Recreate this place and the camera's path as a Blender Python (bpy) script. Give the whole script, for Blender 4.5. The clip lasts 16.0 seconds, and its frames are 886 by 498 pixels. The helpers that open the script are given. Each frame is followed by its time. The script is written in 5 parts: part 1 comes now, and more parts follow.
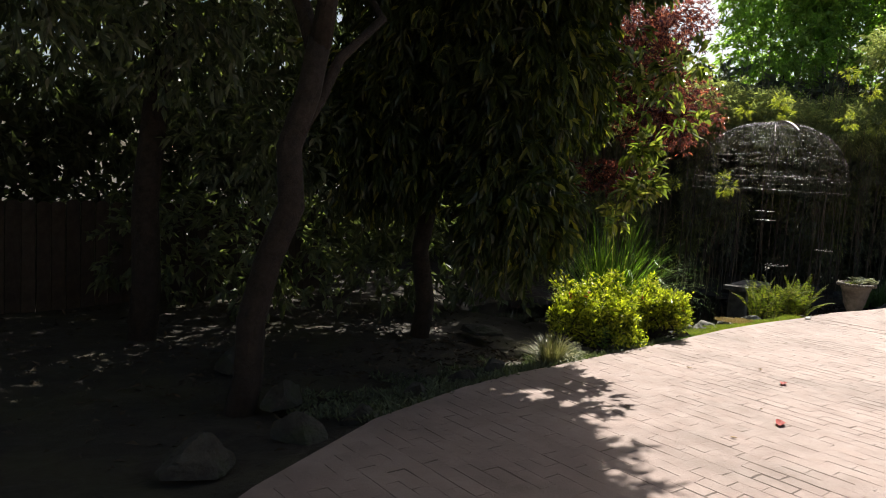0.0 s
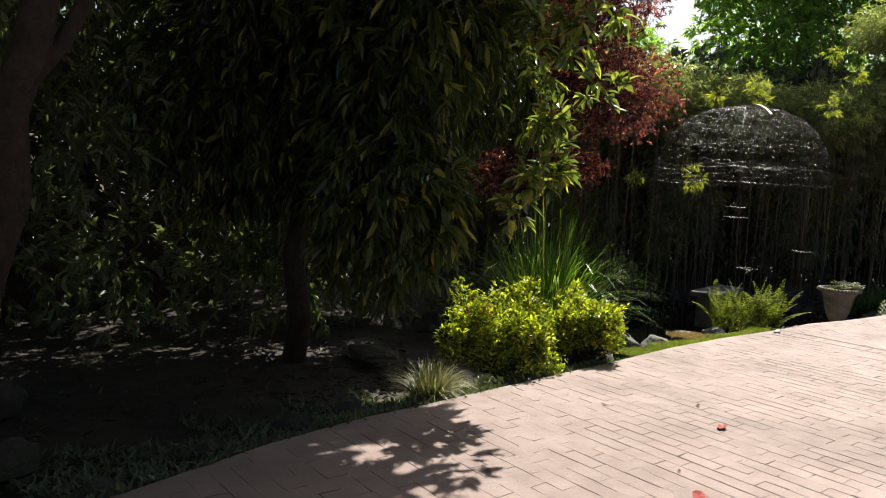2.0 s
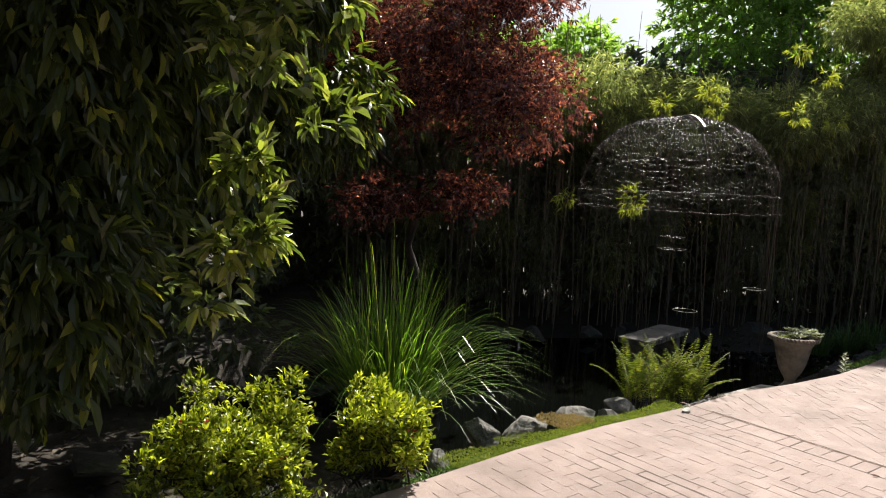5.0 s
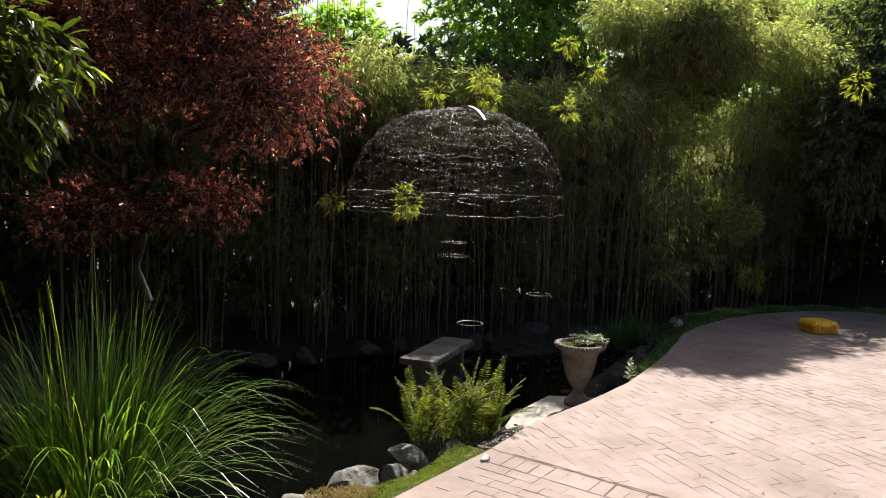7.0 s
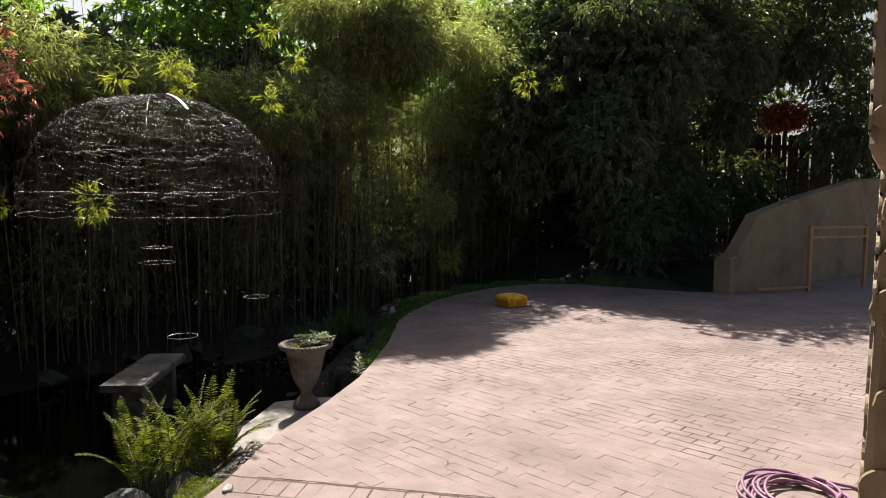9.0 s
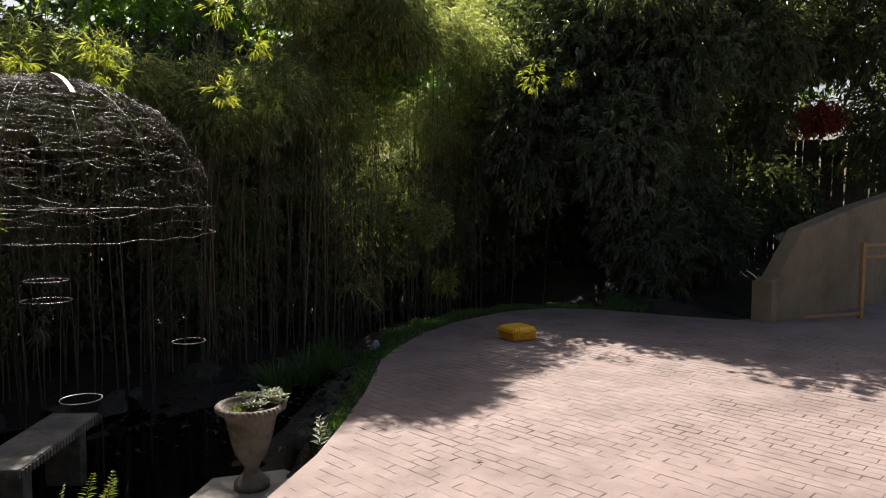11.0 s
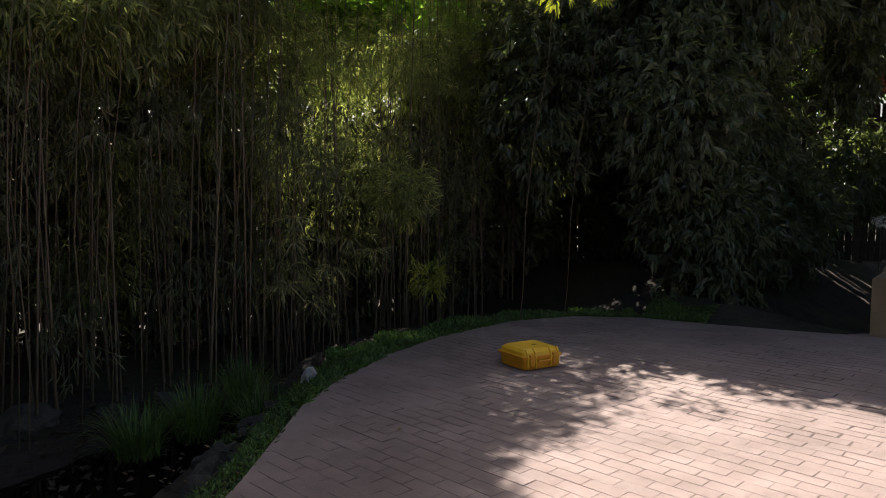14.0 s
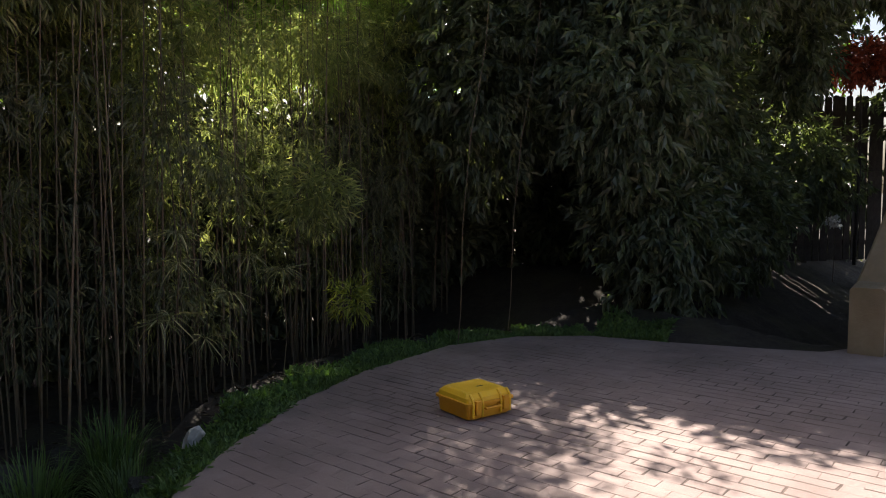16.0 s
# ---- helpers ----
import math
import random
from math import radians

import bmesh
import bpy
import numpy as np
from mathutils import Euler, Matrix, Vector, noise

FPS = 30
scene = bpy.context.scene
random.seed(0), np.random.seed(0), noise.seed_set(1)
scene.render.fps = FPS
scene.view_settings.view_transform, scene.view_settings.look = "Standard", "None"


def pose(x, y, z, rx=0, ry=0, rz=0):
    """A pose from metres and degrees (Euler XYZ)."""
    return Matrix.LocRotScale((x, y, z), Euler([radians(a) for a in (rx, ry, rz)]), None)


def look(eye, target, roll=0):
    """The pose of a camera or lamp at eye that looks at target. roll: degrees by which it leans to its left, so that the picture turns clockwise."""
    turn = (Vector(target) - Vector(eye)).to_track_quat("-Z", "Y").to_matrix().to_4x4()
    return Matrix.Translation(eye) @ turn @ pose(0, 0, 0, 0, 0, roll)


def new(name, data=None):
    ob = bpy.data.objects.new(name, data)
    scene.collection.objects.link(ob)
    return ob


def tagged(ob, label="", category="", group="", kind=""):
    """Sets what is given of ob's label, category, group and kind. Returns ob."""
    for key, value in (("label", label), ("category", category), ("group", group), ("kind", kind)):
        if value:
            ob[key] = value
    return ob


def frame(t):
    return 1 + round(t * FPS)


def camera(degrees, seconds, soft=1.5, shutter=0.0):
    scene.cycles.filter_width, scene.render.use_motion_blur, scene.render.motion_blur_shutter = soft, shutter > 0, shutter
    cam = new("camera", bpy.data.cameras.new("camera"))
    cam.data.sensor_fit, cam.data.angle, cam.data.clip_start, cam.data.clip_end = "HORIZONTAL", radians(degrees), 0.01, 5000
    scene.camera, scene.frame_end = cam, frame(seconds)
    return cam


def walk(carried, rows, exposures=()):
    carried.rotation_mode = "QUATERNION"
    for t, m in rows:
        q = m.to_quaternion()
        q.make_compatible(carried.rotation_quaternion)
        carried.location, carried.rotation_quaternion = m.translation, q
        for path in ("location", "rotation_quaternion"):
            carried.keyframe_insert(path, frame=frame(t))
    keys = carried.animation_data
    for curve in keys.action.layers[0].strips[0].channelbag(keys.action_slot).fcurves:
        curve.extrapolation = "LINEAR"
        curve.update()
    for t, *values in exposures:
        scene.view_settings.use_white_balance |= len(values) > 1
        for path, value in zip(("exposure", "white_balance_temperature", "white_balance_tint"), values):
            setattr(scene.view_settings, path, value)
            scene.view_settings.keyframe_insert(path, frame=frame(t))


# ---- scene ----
cam = camera(63.6, 16.0, soft=1.0)
EXPOSURES = [(0, 1.26, 6350, 8), (4.0, 1.2, 6350, 8), (7.0, 1.32, 6400, 10), (9.0, 1.1, 6450, 12), (13.0, 1.12, 6500, 13), (15.0, 1.78, 6550, 13), (16.0, 1.84, 6550, 13)]
PATH = [
    (0, (-0.003, -0.038, 1.36), (-0.004, 1.953, 1.173), 3.6),
    (0.5, (0.099, 0.423, 1.33), (0.099, 2.415, 1.147), 3.5),
    (1, (0.255, 0.771, 1.306), (0.253, 2.763, 1.128), 3.3),
    (1.5, (0.558, 1.048, 1.288), (0.556, 3.041, 1.111), 3.1),
    (2, (0.966, 1.254, 1.299), (0.966, 3.246, 1.121), 3.2),
    (2.5, (1.406, 1.4, 1.308), (1.403, 3.392, 1.131), 3.1),
    (3, (1.766, 1.596, 1.331), (1.763, 3.588, 1.15), 3.1),
    (3.5, (2.092, 1.856, 1.392), (2.02, 3.846, 1.207), 3.3),
    (4, (2.33, 2.173, 1.608), (2.263, 4.165, 1.437), 2.9),
    (4.2, (2.392, 2.327, 1.64), (2.337, 4.319, 1.461), 2.7),
    (6.3, (2.743, 3.663, 1.718), (2.706, 5.655, 1.539), 3.1),
    (6.5, (2.779, 3.825, 1.726), (2.832, 5.816, 1.547), 3.1),
    (7, (2.761, 4.106, 1.777), (3.333, 6.015, 1.608), 2.0),
    (7.5, (2.698, 4.254, 1.729), (3.472, 6.091, 1.574), 1.3),
    (8, (2.683, 4.252, 1.801), (3.643, 5.999, 1.63), 1.0),
    (8.5, (2.662, 4.338, 1.799), (3.96, 5.85, 1.625), 0.3),
    (9, (2.663, 4.5, 1.79), (3.974, 6.001, 1.616), 0.2),
    (9.2, (2.726, 4.588, 1.792), (4.035, 6.091, 1.621), 0.1),
    (11.3, (4.086, 5.912, 1.841), (5.396, 7.416, 1.69), 0.3),
    (11.5, (4.25, 6.046, 1.852), (5.56, 7.549, 1.7), 0.3),
    (12, (4.664, 6.39, 1.669), (5.968, 7.899, 1.521), 0.2),
    (12.5, (5.051, 6.763, 1.421), (6.352, 8.276, 1.274), 0.1),
    (13, (5.425, 7.109, 1.33), (6.72, 8.626, 1.182), 0.1),
    (13.5, (5.809, 7.466, 1.334), (7.098, 8.988, 1.187), 0.2),
    (14, (6.173, 7.898, 1.375), (7.461, 9.422, 1.231), 0.3),
    (14.5, (6.489, 8.314, 1.415), (7.778, 9.837, 1.273), 0.4),
    (15, (6.788, 8.646, 1.5), (8.1, 10.149, 1.347), 0.5),
    (15.5, (6.88, 8.786, 1.502), (8.311, 10.174, 1.345), 0.1),
    (16, (6.964, 8.758, 1.442), (8.397, 10.146, 1.292), -0.3),
]
walk(cam, [(t, look(eye, target, roll)) for t, eye, target, roll in PATH], EXPOSURES)

# ---- world and sun ----
SUN_TO = Vector((0.50, 0.866, 1.19)).normalized()
world = bpy.data.worlds.new("world")
scene.world = world
world.use_nodes = True
wn = world.node_tree.nodes
sky = wn.new("ShaderNodeTexSky")
sky.sky_type = "NISHITA"
sky.sun_disc = False
sky.dust_density = 4.0
sky.ozone_density = 0.6
sky.sun_elevation = math.asin(SUN_TO.z)
sky.sun_rotation = math.atan2(SUN_TO.x, SUN_TO.y)
world.node_tree.links.new(sky.outputs[0], wn["Background"].inputs[0])
wn["Background"].inputs[1].default_value = 0.053
sun_data = bpy.data.lights.new("sun", "SUN")
sun_data.energy = 5.0
sun_data.angle = radians(0.53)
sun_data.color = (1.0, 0.93, 0.82)
sun = new("sun", sun_data)
sun.matrix_world = look(SUN_TO * 40, (0, 0, 0))


# ---- materials ----
def ramp_of(nt, fac, stops):
    r = nt.nodes.new("ShaderNodeValToRGB")
    while len(r.color_ramp.elements) < len(stops):
        r.color_ramp.elements.new(0.5)
    for e, (p, c) in zip(r.color_ramp.elements, stops):
        e.position, e.color = p, (*c, 1)
    nt.links.new(fac, r.inputs[0])
    return r.outputs[0]


def noise_of(nt, scale, detail=4, coords=None, rough=0.6):
    n = nt.nodes.new("ShaderNodeTexNoise")
    n.inputs["Scale"].default_value = scale
    n.inputs["Detail"].default_value = detail
    n.inputs["Roughness"].default_value = rough
    if coords is not None:
        nt.links.new(coords, n.inputs["Vector"])
    return n.outputs[0]


def mix_of(nt, fac, a, b, kind="MIX"):
    m = nt.nodes.new("ShaderNodeMix")
    m.data_type, m.blend_type = "RGBA", kind
    if isinstance(fac, float):
        m.inputs[0].default_value = fac
    else:
        nt.links.new(fac, m.inputs[0])
    for k, v in ((6, a), (7, b)):
        if isinstance(v, tuple):
            m.inputs[k].default_value = (*v, 1)
        else:
            nt.links.new(v, m.inputs[k])
    return m.outputs[2]


def material(name, dark, light, scale=6.0, rough=0.8, bump=0.3, bump_scale=60.0, metal=0.0, stain=None, stain_scale=1.2, vary=0.0, spec=0.5):
    """A surface with coarse stains, fine grain and relief."""
    m = bpy.data.materials.new(name)
    m.use_nodes = True
    nt = m.node_tree
    bsdf = nt.nodes["Principled BSDF"]
    co = nt.nodes.new("ShaderNodeTexCoord").outputs["Object"]
    if vary < 0:
        co = nt.nodes.new("ShaderNodeNewGeometry").outputs["Position"]
        vary = -vary
    colour = ramp_of(nt, noise_of(nt, scale, 6, co), [(0.3, dark), (0.7, light)])
    if stain:
        f = ramp_of(nt, noise_of(nt, stain_scale, 5, co), [(0.48, (0, 0, 0)), (0.68, (1, 1, 1))])
        colour = mix_of(nt, f, colour, stain)
    if vary:
        info = nt.nodes.new("ShaderNodeObjectInfo").outputs["Random"]
        geo = nt.nodes.new("ShaderNodeNewGeometry").outputs["Random Per Island"]
        add = nt.nodes.new("ShaderNodeMath")
        add.operation = "ADD"
        nt.links.new(info, add.inputs[0])
        nt.links.new(geo, add.inputs[1])
        fr = nt.nodes.new("ShaderNodeMath")
        fr.operation = "FRACT"
        nt.links.new(add.outputs[0], fr.inputs[0])
        v = ramp_of(nt, fr.outputs[0], [(0.0, (1 - vary,) * 3), (1.0, (1 + vary * 0.4,) * 3)])
        colour = mix_of(nt, 1.0, colour, v, "MULTIPLY")
    nt.links.new(colour, bsdf.inputs["Base Color"])
    bsdf.inputs["Metallic"].default_value = metal
    bsdf.inputs["Specular IOR Level"].default_value = spec
    r = ramp_of(nt, noise_of(nt, scale * 3, 4, co), [(0.3, (max(rough - 0.12, 0.02),) * 3), (0.7, (min(rough + 0.1, 1),) * 3)])
    nt.links.new(r, bsdf.inputs["Roughness"])
    if bump:
        b = nt.nodes.new("ShaderNodeBump")
        b.inputs["Strength"].default_value = bump
        b.inputs["Distance"].default_value = 0.02
        nt.links.new(noise_of(nt, bump_scale, 8, co, 0.7), b.inputs["Height"])
        nt.links.new(b.outputs[0], bsdf.inputs["Normal"])
    return m


def leaf_material(name, stops, through_colour, through_amount=0.4, rough=0.45, spec=0.5):
    """A leaf: each one its own shade, gloss on top, light passing through."""
    m = bpy.data.materials.new(name)
    m.use_nodes = True
    nt = m.node_tree
    bsdf = nt.nodes["Principled BSDF"]
    geo = nt.nodes.new("ShaderNodeNewGeometry")
    colour = ramp_of(nt, geo.outputs["Random Per Island"], stops)
    patch = ramp_of(nt, noise_of(nt, 2.2, 3, geo.outputs["Position"]), [(0.3, (0.65, 0.65, 0.65)), (0.7, (1.15, 1.15, 1.15))])
    colour = mix_of(nt, 1.0, colour, patch, "MULTIPLY")
    nt.links.new(colour, bsdf.inputs["Base Color"])
    bsdf.inputs["Roughness"].default_value = rough
    bsdf.inputs["Specular IOR Level"].default_value = spec
    t = nt.nodes.new("ShaderNodeBsdfTranslucent")
    tc = mix_of(nt, 1.0, colour, through_colour, "MULTIPLY")
    nt.links.new(tc, t.inputs[0])
    mx = nt.nodes.new("ShaderNodeMixShader")
    mx.inputs[0].default_value = through_amount
    nt.links.new(bsdf.outputs[0], mx.inputs[1])
    nt.links.new(t.outputs[0], mx.inputs[2])
    nt.links.new(mx.outputs[0], nt.nodes["Material Output"].inputs[0])
    return m


M = {}
M["paver"] = material("stamped_concrete", (0.208, 0.153, 0.137), (0.288, 0.219, 0.198), 2.2, 0.82, 0.5, 70, stain=(0.175, 0.13, 0.115), stain_scale=0.9, vary=-0.07)
M["slab"] = material("worn_concrete", (0.212, 0.158, 0.141), (0.278, 0.213, 0.193), 3.0, 0.85, 0.35, 90, stain=(0.16, 0.12, 0.105), stain_scale=0.9, vary=-0.01)
M["joint"] = material("dark_joint", (0.030, 0.020, 0.016), (0.13, 0.095, 0.08), 2.6, 0.95, 0.4, 80, vary=-0.01)
M["crack"] = material("dark_crack", (0.05, 0.03, 0.022), (0.12, 0.08, 0.06), 6, 0.95, 0.4, 80)
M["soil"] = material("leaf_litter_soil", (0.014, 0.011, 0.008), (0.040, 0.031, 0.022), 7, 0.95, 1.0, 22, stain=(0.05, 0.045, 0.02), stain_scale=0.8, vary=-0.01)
# grey stone again, its colour darkened for shaded spots; the green stain is moss
M["shade_rock"] = material("mossy_shade_dark_stone", (0.024, 0.022, 0.018), (0.075, 0.07, 0.06), 9, 0.92, 0.9, 28, stain=(0.03, 0.04, 0.015), stain_scale=5, vary=0.3)
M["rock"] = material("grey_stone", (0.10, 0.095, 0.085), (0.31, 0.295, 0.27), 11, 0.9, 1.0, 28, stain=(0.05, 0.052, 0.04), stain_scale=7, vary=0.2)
M["pale_rock"] = material("pale_stone", (0.40, 0.39, 0.36), (0.6, 0.58, 0.54), 9, 0.8, 0.5, 35, vary=0.1)
M["concrete"] = material("cast_concrete", (0.14, 0.113, 0.09), (0.27, 0.23, 0.19), 9, 0.88, 0.7, 50, stain=(0.075, 0.06, 0.045), stain_scale=4)
# blotches: weathering, with the sun dapples on the seat put into the colour
M["bench_stone"] = material("dappled_bench_stone", (0.06, 0.056, 0.05), (0.20, 0.19, 0.17), 7, 0.88, 0.6, 50, stain=(0.035, 0.036, 0.028), stain_scale=3)
M["apron"] = material("rough_concrete", (0.24, 0.225, 0.20), (0.36, 0.335, 0.305), 5, 0.9, 0.5, 60, stain=(0.15, 0.13, 0.11), stain_scale=2, vary=-0.01)
M["stucco"] = material("tan_stucco", (0.245, 0.18, 0.105), (0.32, 0.245, 0.152), 5, 0.9, 0.35, 55, stain=(0.19, 0.145, 0.085), stain_scale=1.3, vary=-0.01)
M["bark"] = material("dark_bark", (0.012, 0.009, 0.007), (0.038, 0.027, 0.021), 14, 0.9, 1.0, 22)
M["twig"] = material("dry_vine", (0.020, 0.010, 0.009), (0.075, 0.042, 0.036), 20, 0.42, 0.4, 60)
M["strap"] = material("pale_strap", (0.34, 0.25, 0.22), (0.46, 0.36, 0.32), 20, 0.6, 0.2, 60)
M["culm"] = material("bamboo_culm", (0.065, 0.050, 0.033), (0.19, 0.15, 0.095), 7, 0.45, 0.15, 40, stain=(0.12, 0.065, 0.04), stain_scale=3, vary=0.4)
M["fence"] = material("weathered_board", (0.030, 0.023, 0.018), (0.075, 0.058, 0.047), 6, 0.9, 0.6, 30, vary=0.3)
M["frame_wood"] = material("varnished_pine", (0.36, 0.19, 0.07), (0.50, 0.29, 0.12), 10, 0.5, 0.2, 40)
M["yellow"] = material("yellow_plastic", (0.84, 0.48, 0.02), (0.90, 0.55, 0.03), 5, 0.42, 0.15, 120)
M["yellow_dark"] = material("orange_plastic", (0.70, 0.31, 0.012), (0.77, 0.36, 0.015), 5, 0.5, 0.15, 120)
M["black_plastic"] = material("black_plastic", (0.02, 0.02, 0.02), (0.035, 0.035, 0.035), 5, 0.5, 0.1, 120)
M["hose"] = material("purple_rubber", (0.20, 0.09, 0.16), (0.30, 0.145, 0.235), 8, 0.5, 0.15, 90)
M["metal"] = material("dull_wire", (0.10, 0.095, 0.085), (0.22, 0.21, 0.19), 20, 0.5, 0.1, 60, metal=0.6)
M["red_leaf"] = material("fallen_red_leaf", (0.16, 0.014, 0.010), (0.34, 0.035, 0.024), 20, 0.6, 0.2, 60)
M["dry_leaf"] = material("fallen_dry_leaf", (0.20, 0.12, 0.06), (0.42, 0.30, 0.16), 20, 0.7, 0.2, 60, vary=0.4)
# dry leaf again, darkened in colour for the shade under trees and bamboo
M["litter"] = material("shade_leaf_litter", (0.025, 0.018, 0.012), (0.085, 0.06, 0.035), 20, 0.8, 0.2, 60, vary=0.5)
M["moss"] = leaf_material("moss_blades", [(0, (0.10, 0.14, 0.03)), (1, (0.26, 0.29, 0.08))], (1.4, 1.5, 0.5), 0.45, 0.7)
M["dry_moss"] = leaf_material("dry_moss", [(0, (0.26, 0.20, 0.10)), (1, (0.44, 0.36, 0.20))], (1, 0.9, 0.5), 0.3, 0.8)
M["ever_leaf"] = leaf_material("evergreen_leaf", [(0, (0.024, 0.040, 0.014)), (0.86, (0.060, 0.078, 0.026)), (1, (0.26, 0.26, 0.07))], (2.4, 2.5, 0.5), 0.36, 0.36, 0.5)
# lighter copy of the evergreen leaf: sunlight on the fringe put into the colour
M["lit_leaf"] = leaf_material("evergreen_lit_leaf", [(0, (0.06, 0.09, 0.03)), (0.6, (0.15, 0.195, 0.055)), (1, (0.36, 0.38, 0.13))], (1.6, 1.65, 0.5), 0.42, 0.2, 1.0)
M["dark_leaf"] = leaf_material("dark_tree_leaf", [(0, (0.062, 0.080, 0.056)), (1, (0.16, 0.185, 0.12))], (2.0, 2.2, 0.7), 0.32, 0.4)
M["azalea_leaf"] = leaf_material("azalea_leaf", [(0, (0.05, 0.075, 0.015)), (0.45, (0.20, 0.25, 0.03)), (1, (0.56, 0.60, 0.09))], (1.7, 1.7, 0.4), 0.42, 0.36)
M["azalea_flower"] = leaf_material("red_petal", [(0, (0.5, 0.05, 0.06)), (1, (0.7, 0.12, 0.12))], (1, 0.6, 0.6), 0.4, 0.6)
M["grass"] = leaf_material("tall_grass", [(0, (0.055, 0.115, 0.025)), (0.85, (0.20, 0.32, 0.065)), (1, (0.45, 0.44, 0.2))], (1.7, 1.9, 0.45), 0.45, 0.3)
M["sedge"] = leaf_material("variegated_sedge", [(0, (0.12, 0.14, 0.05)), (1, (0.45, 0.43, 0.24))], (1.1, 1.1, 0.6), 0.35, 0.45)
M["fern"] = leaf_material("fern_leaf", [(0, (0.065, 0.09, 0.02)), (0.8, (0.19, 0.23, 0.05)), (1, (0.32, 0.31, 0.09))], (1.5, 1.6, 0.45), 0.42, 0.5)
M["maple"] = leaf_material("red_maple_leaf", [(0, (0.032, 0.015, 0.019)), (0.5, (0.075, 0.032, 0.035)), (0.8, (0.19, 0.075, 0.055)), (1, (0.38, 0.17, 0.10))], (2.3, 1.6, 1.2), 0.42, 0.24, 0.9)
M["shrub_leaf"] = leaf_material("rust_red_leaf", [(0, (0.14, 0.04, 0.03)), (1, (0.50, 0.16, 0.08))], (1.8, 1.0, 0.7), 0.5, 0.4)
# the few palest leaves put sun specks into the colour
M["bamboo_leaf"] = leaf_material("bamboo_leaf", [(0, (0.14, 0.165, 0.085)), (0.75, (0.28, 0.31, 0.15)), (0.92, (0.42, 0.42, 0.20)), (1, (0.54, 0.52, 0.28))], (1.7, 1.8, 0.9), 0.52, 0.36)
M["laurel"] = leaf_material("bright_leaf", [(0, (0.14, 0.215, 0.06)), (1, (0.35, 0.44, 0.14))], (1.6, 1.95, 0.7), 0.54, 0.32)
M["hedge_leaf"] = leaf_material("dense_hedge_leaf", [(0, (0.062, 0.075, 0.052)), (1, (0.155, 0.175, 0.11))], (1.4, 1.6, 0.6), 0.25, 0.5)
# bamboo leaf lightened: sunlit sprigs carry the sun in their colour
M["shoot"] = leaf_material("sunlit_shoot_leaf", [(0, (0.20, 0.26, 0.06)), (1, (0.46, 0.48, 0.15))], (1.5, 1.5, 0.4), 0.45, 0.4)
# bamboo leaf again, the dimness among the canes put into its colour
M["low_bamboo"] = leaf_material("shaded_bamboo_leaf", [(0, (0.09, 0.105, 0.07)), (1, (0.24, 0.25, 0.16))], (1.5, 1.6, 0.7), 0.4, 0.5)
M["cover"] = leaf_material("ground_cover_leaf", [(0, (0.05, 0.10, 0.03)), (1, (0.16, 0.25, 0.07))], (1.2, 1.4, 0.5), 0.3, 0.5)
M["succulent"] = leaf_material("grey_green_leaf", [(0, (0.32, 0.36, 0.24)), (1, (0.60, 0.62, 0.48))], (1.0, 1.0, 0.6), 0.15, 0.5)
M["white_flower"] = leaf_material("white_petal", [(0, (0.75, 0.74, 0.68)), (1, (0.85, 0.84, 0.8))], (1, 1, 1), 0.3, 0.6)

water = bpy.data.materials.new("dark_pond_water")
water.use_nodes = True
wb = water.node_tree.nodes["Principled BSDF"]
wb.inputs["Base Color"].default_value = (0.0018, 0.0022, 0.0018, 1)
wb.inputs["Roughness"].default_value = 0.06
wb.inputs["IOR"].default_value = 1.33
wbump = water.node_tree.nodes.new("ShaderNodeBump")
wbump.inputs["Strength"].default_value = 0.06
wco = water.node_tree.nodes.new("ShaderNodeTexCoord").outputs["Object"]
water.node_tree.links.new(noise_of(water.node_tree, 2.5, 2, wco), wbump.inputs["Height"])
water.node_tree.links.new(wbump.outputs[0], wb.inputs["Normal"])
M["water"] = water


# ---- building helpers ----
def mesh_from(name, verts, faces, mat, smooth=False):
    me = bpy.data.meshes.new(name)
    me.from_pydata([tuple(v) for v in verts], [], faces)
    me.materials.append(mat)
    if smooth:
        me.polygons.foreach_set("use_smooth", [True] * len(me.polygons))
    me.update()
    return me


def part(name, data, mat, parent, label="", smooth=False):
    """Links a bmesh or a mesh as one object under a thing or a part."""
    if isinstance(data, bmesh.types.BMesh):
        me = bpy.data.meshes.new(name)
        data.to_mesh(me)
        data.free()
        me.materials.append(mat)
        if smooth:
            me.polygons.foreach_set("use_smooth", [True] * len(me.polygons))
    else:
        me = data
    ob = new(name, me)
    if parent is not None:
        ob.parent = parent
    if label:
        ob["label"] = label
    return ob


def thing(name, at, label, category, group="", rz=0.0):
    e = new(name)
    e.empty_display_size = 0.1
    e.matrix_world = pose(*at, 0, 0, rz)
    return tagged(e, label, category, group)


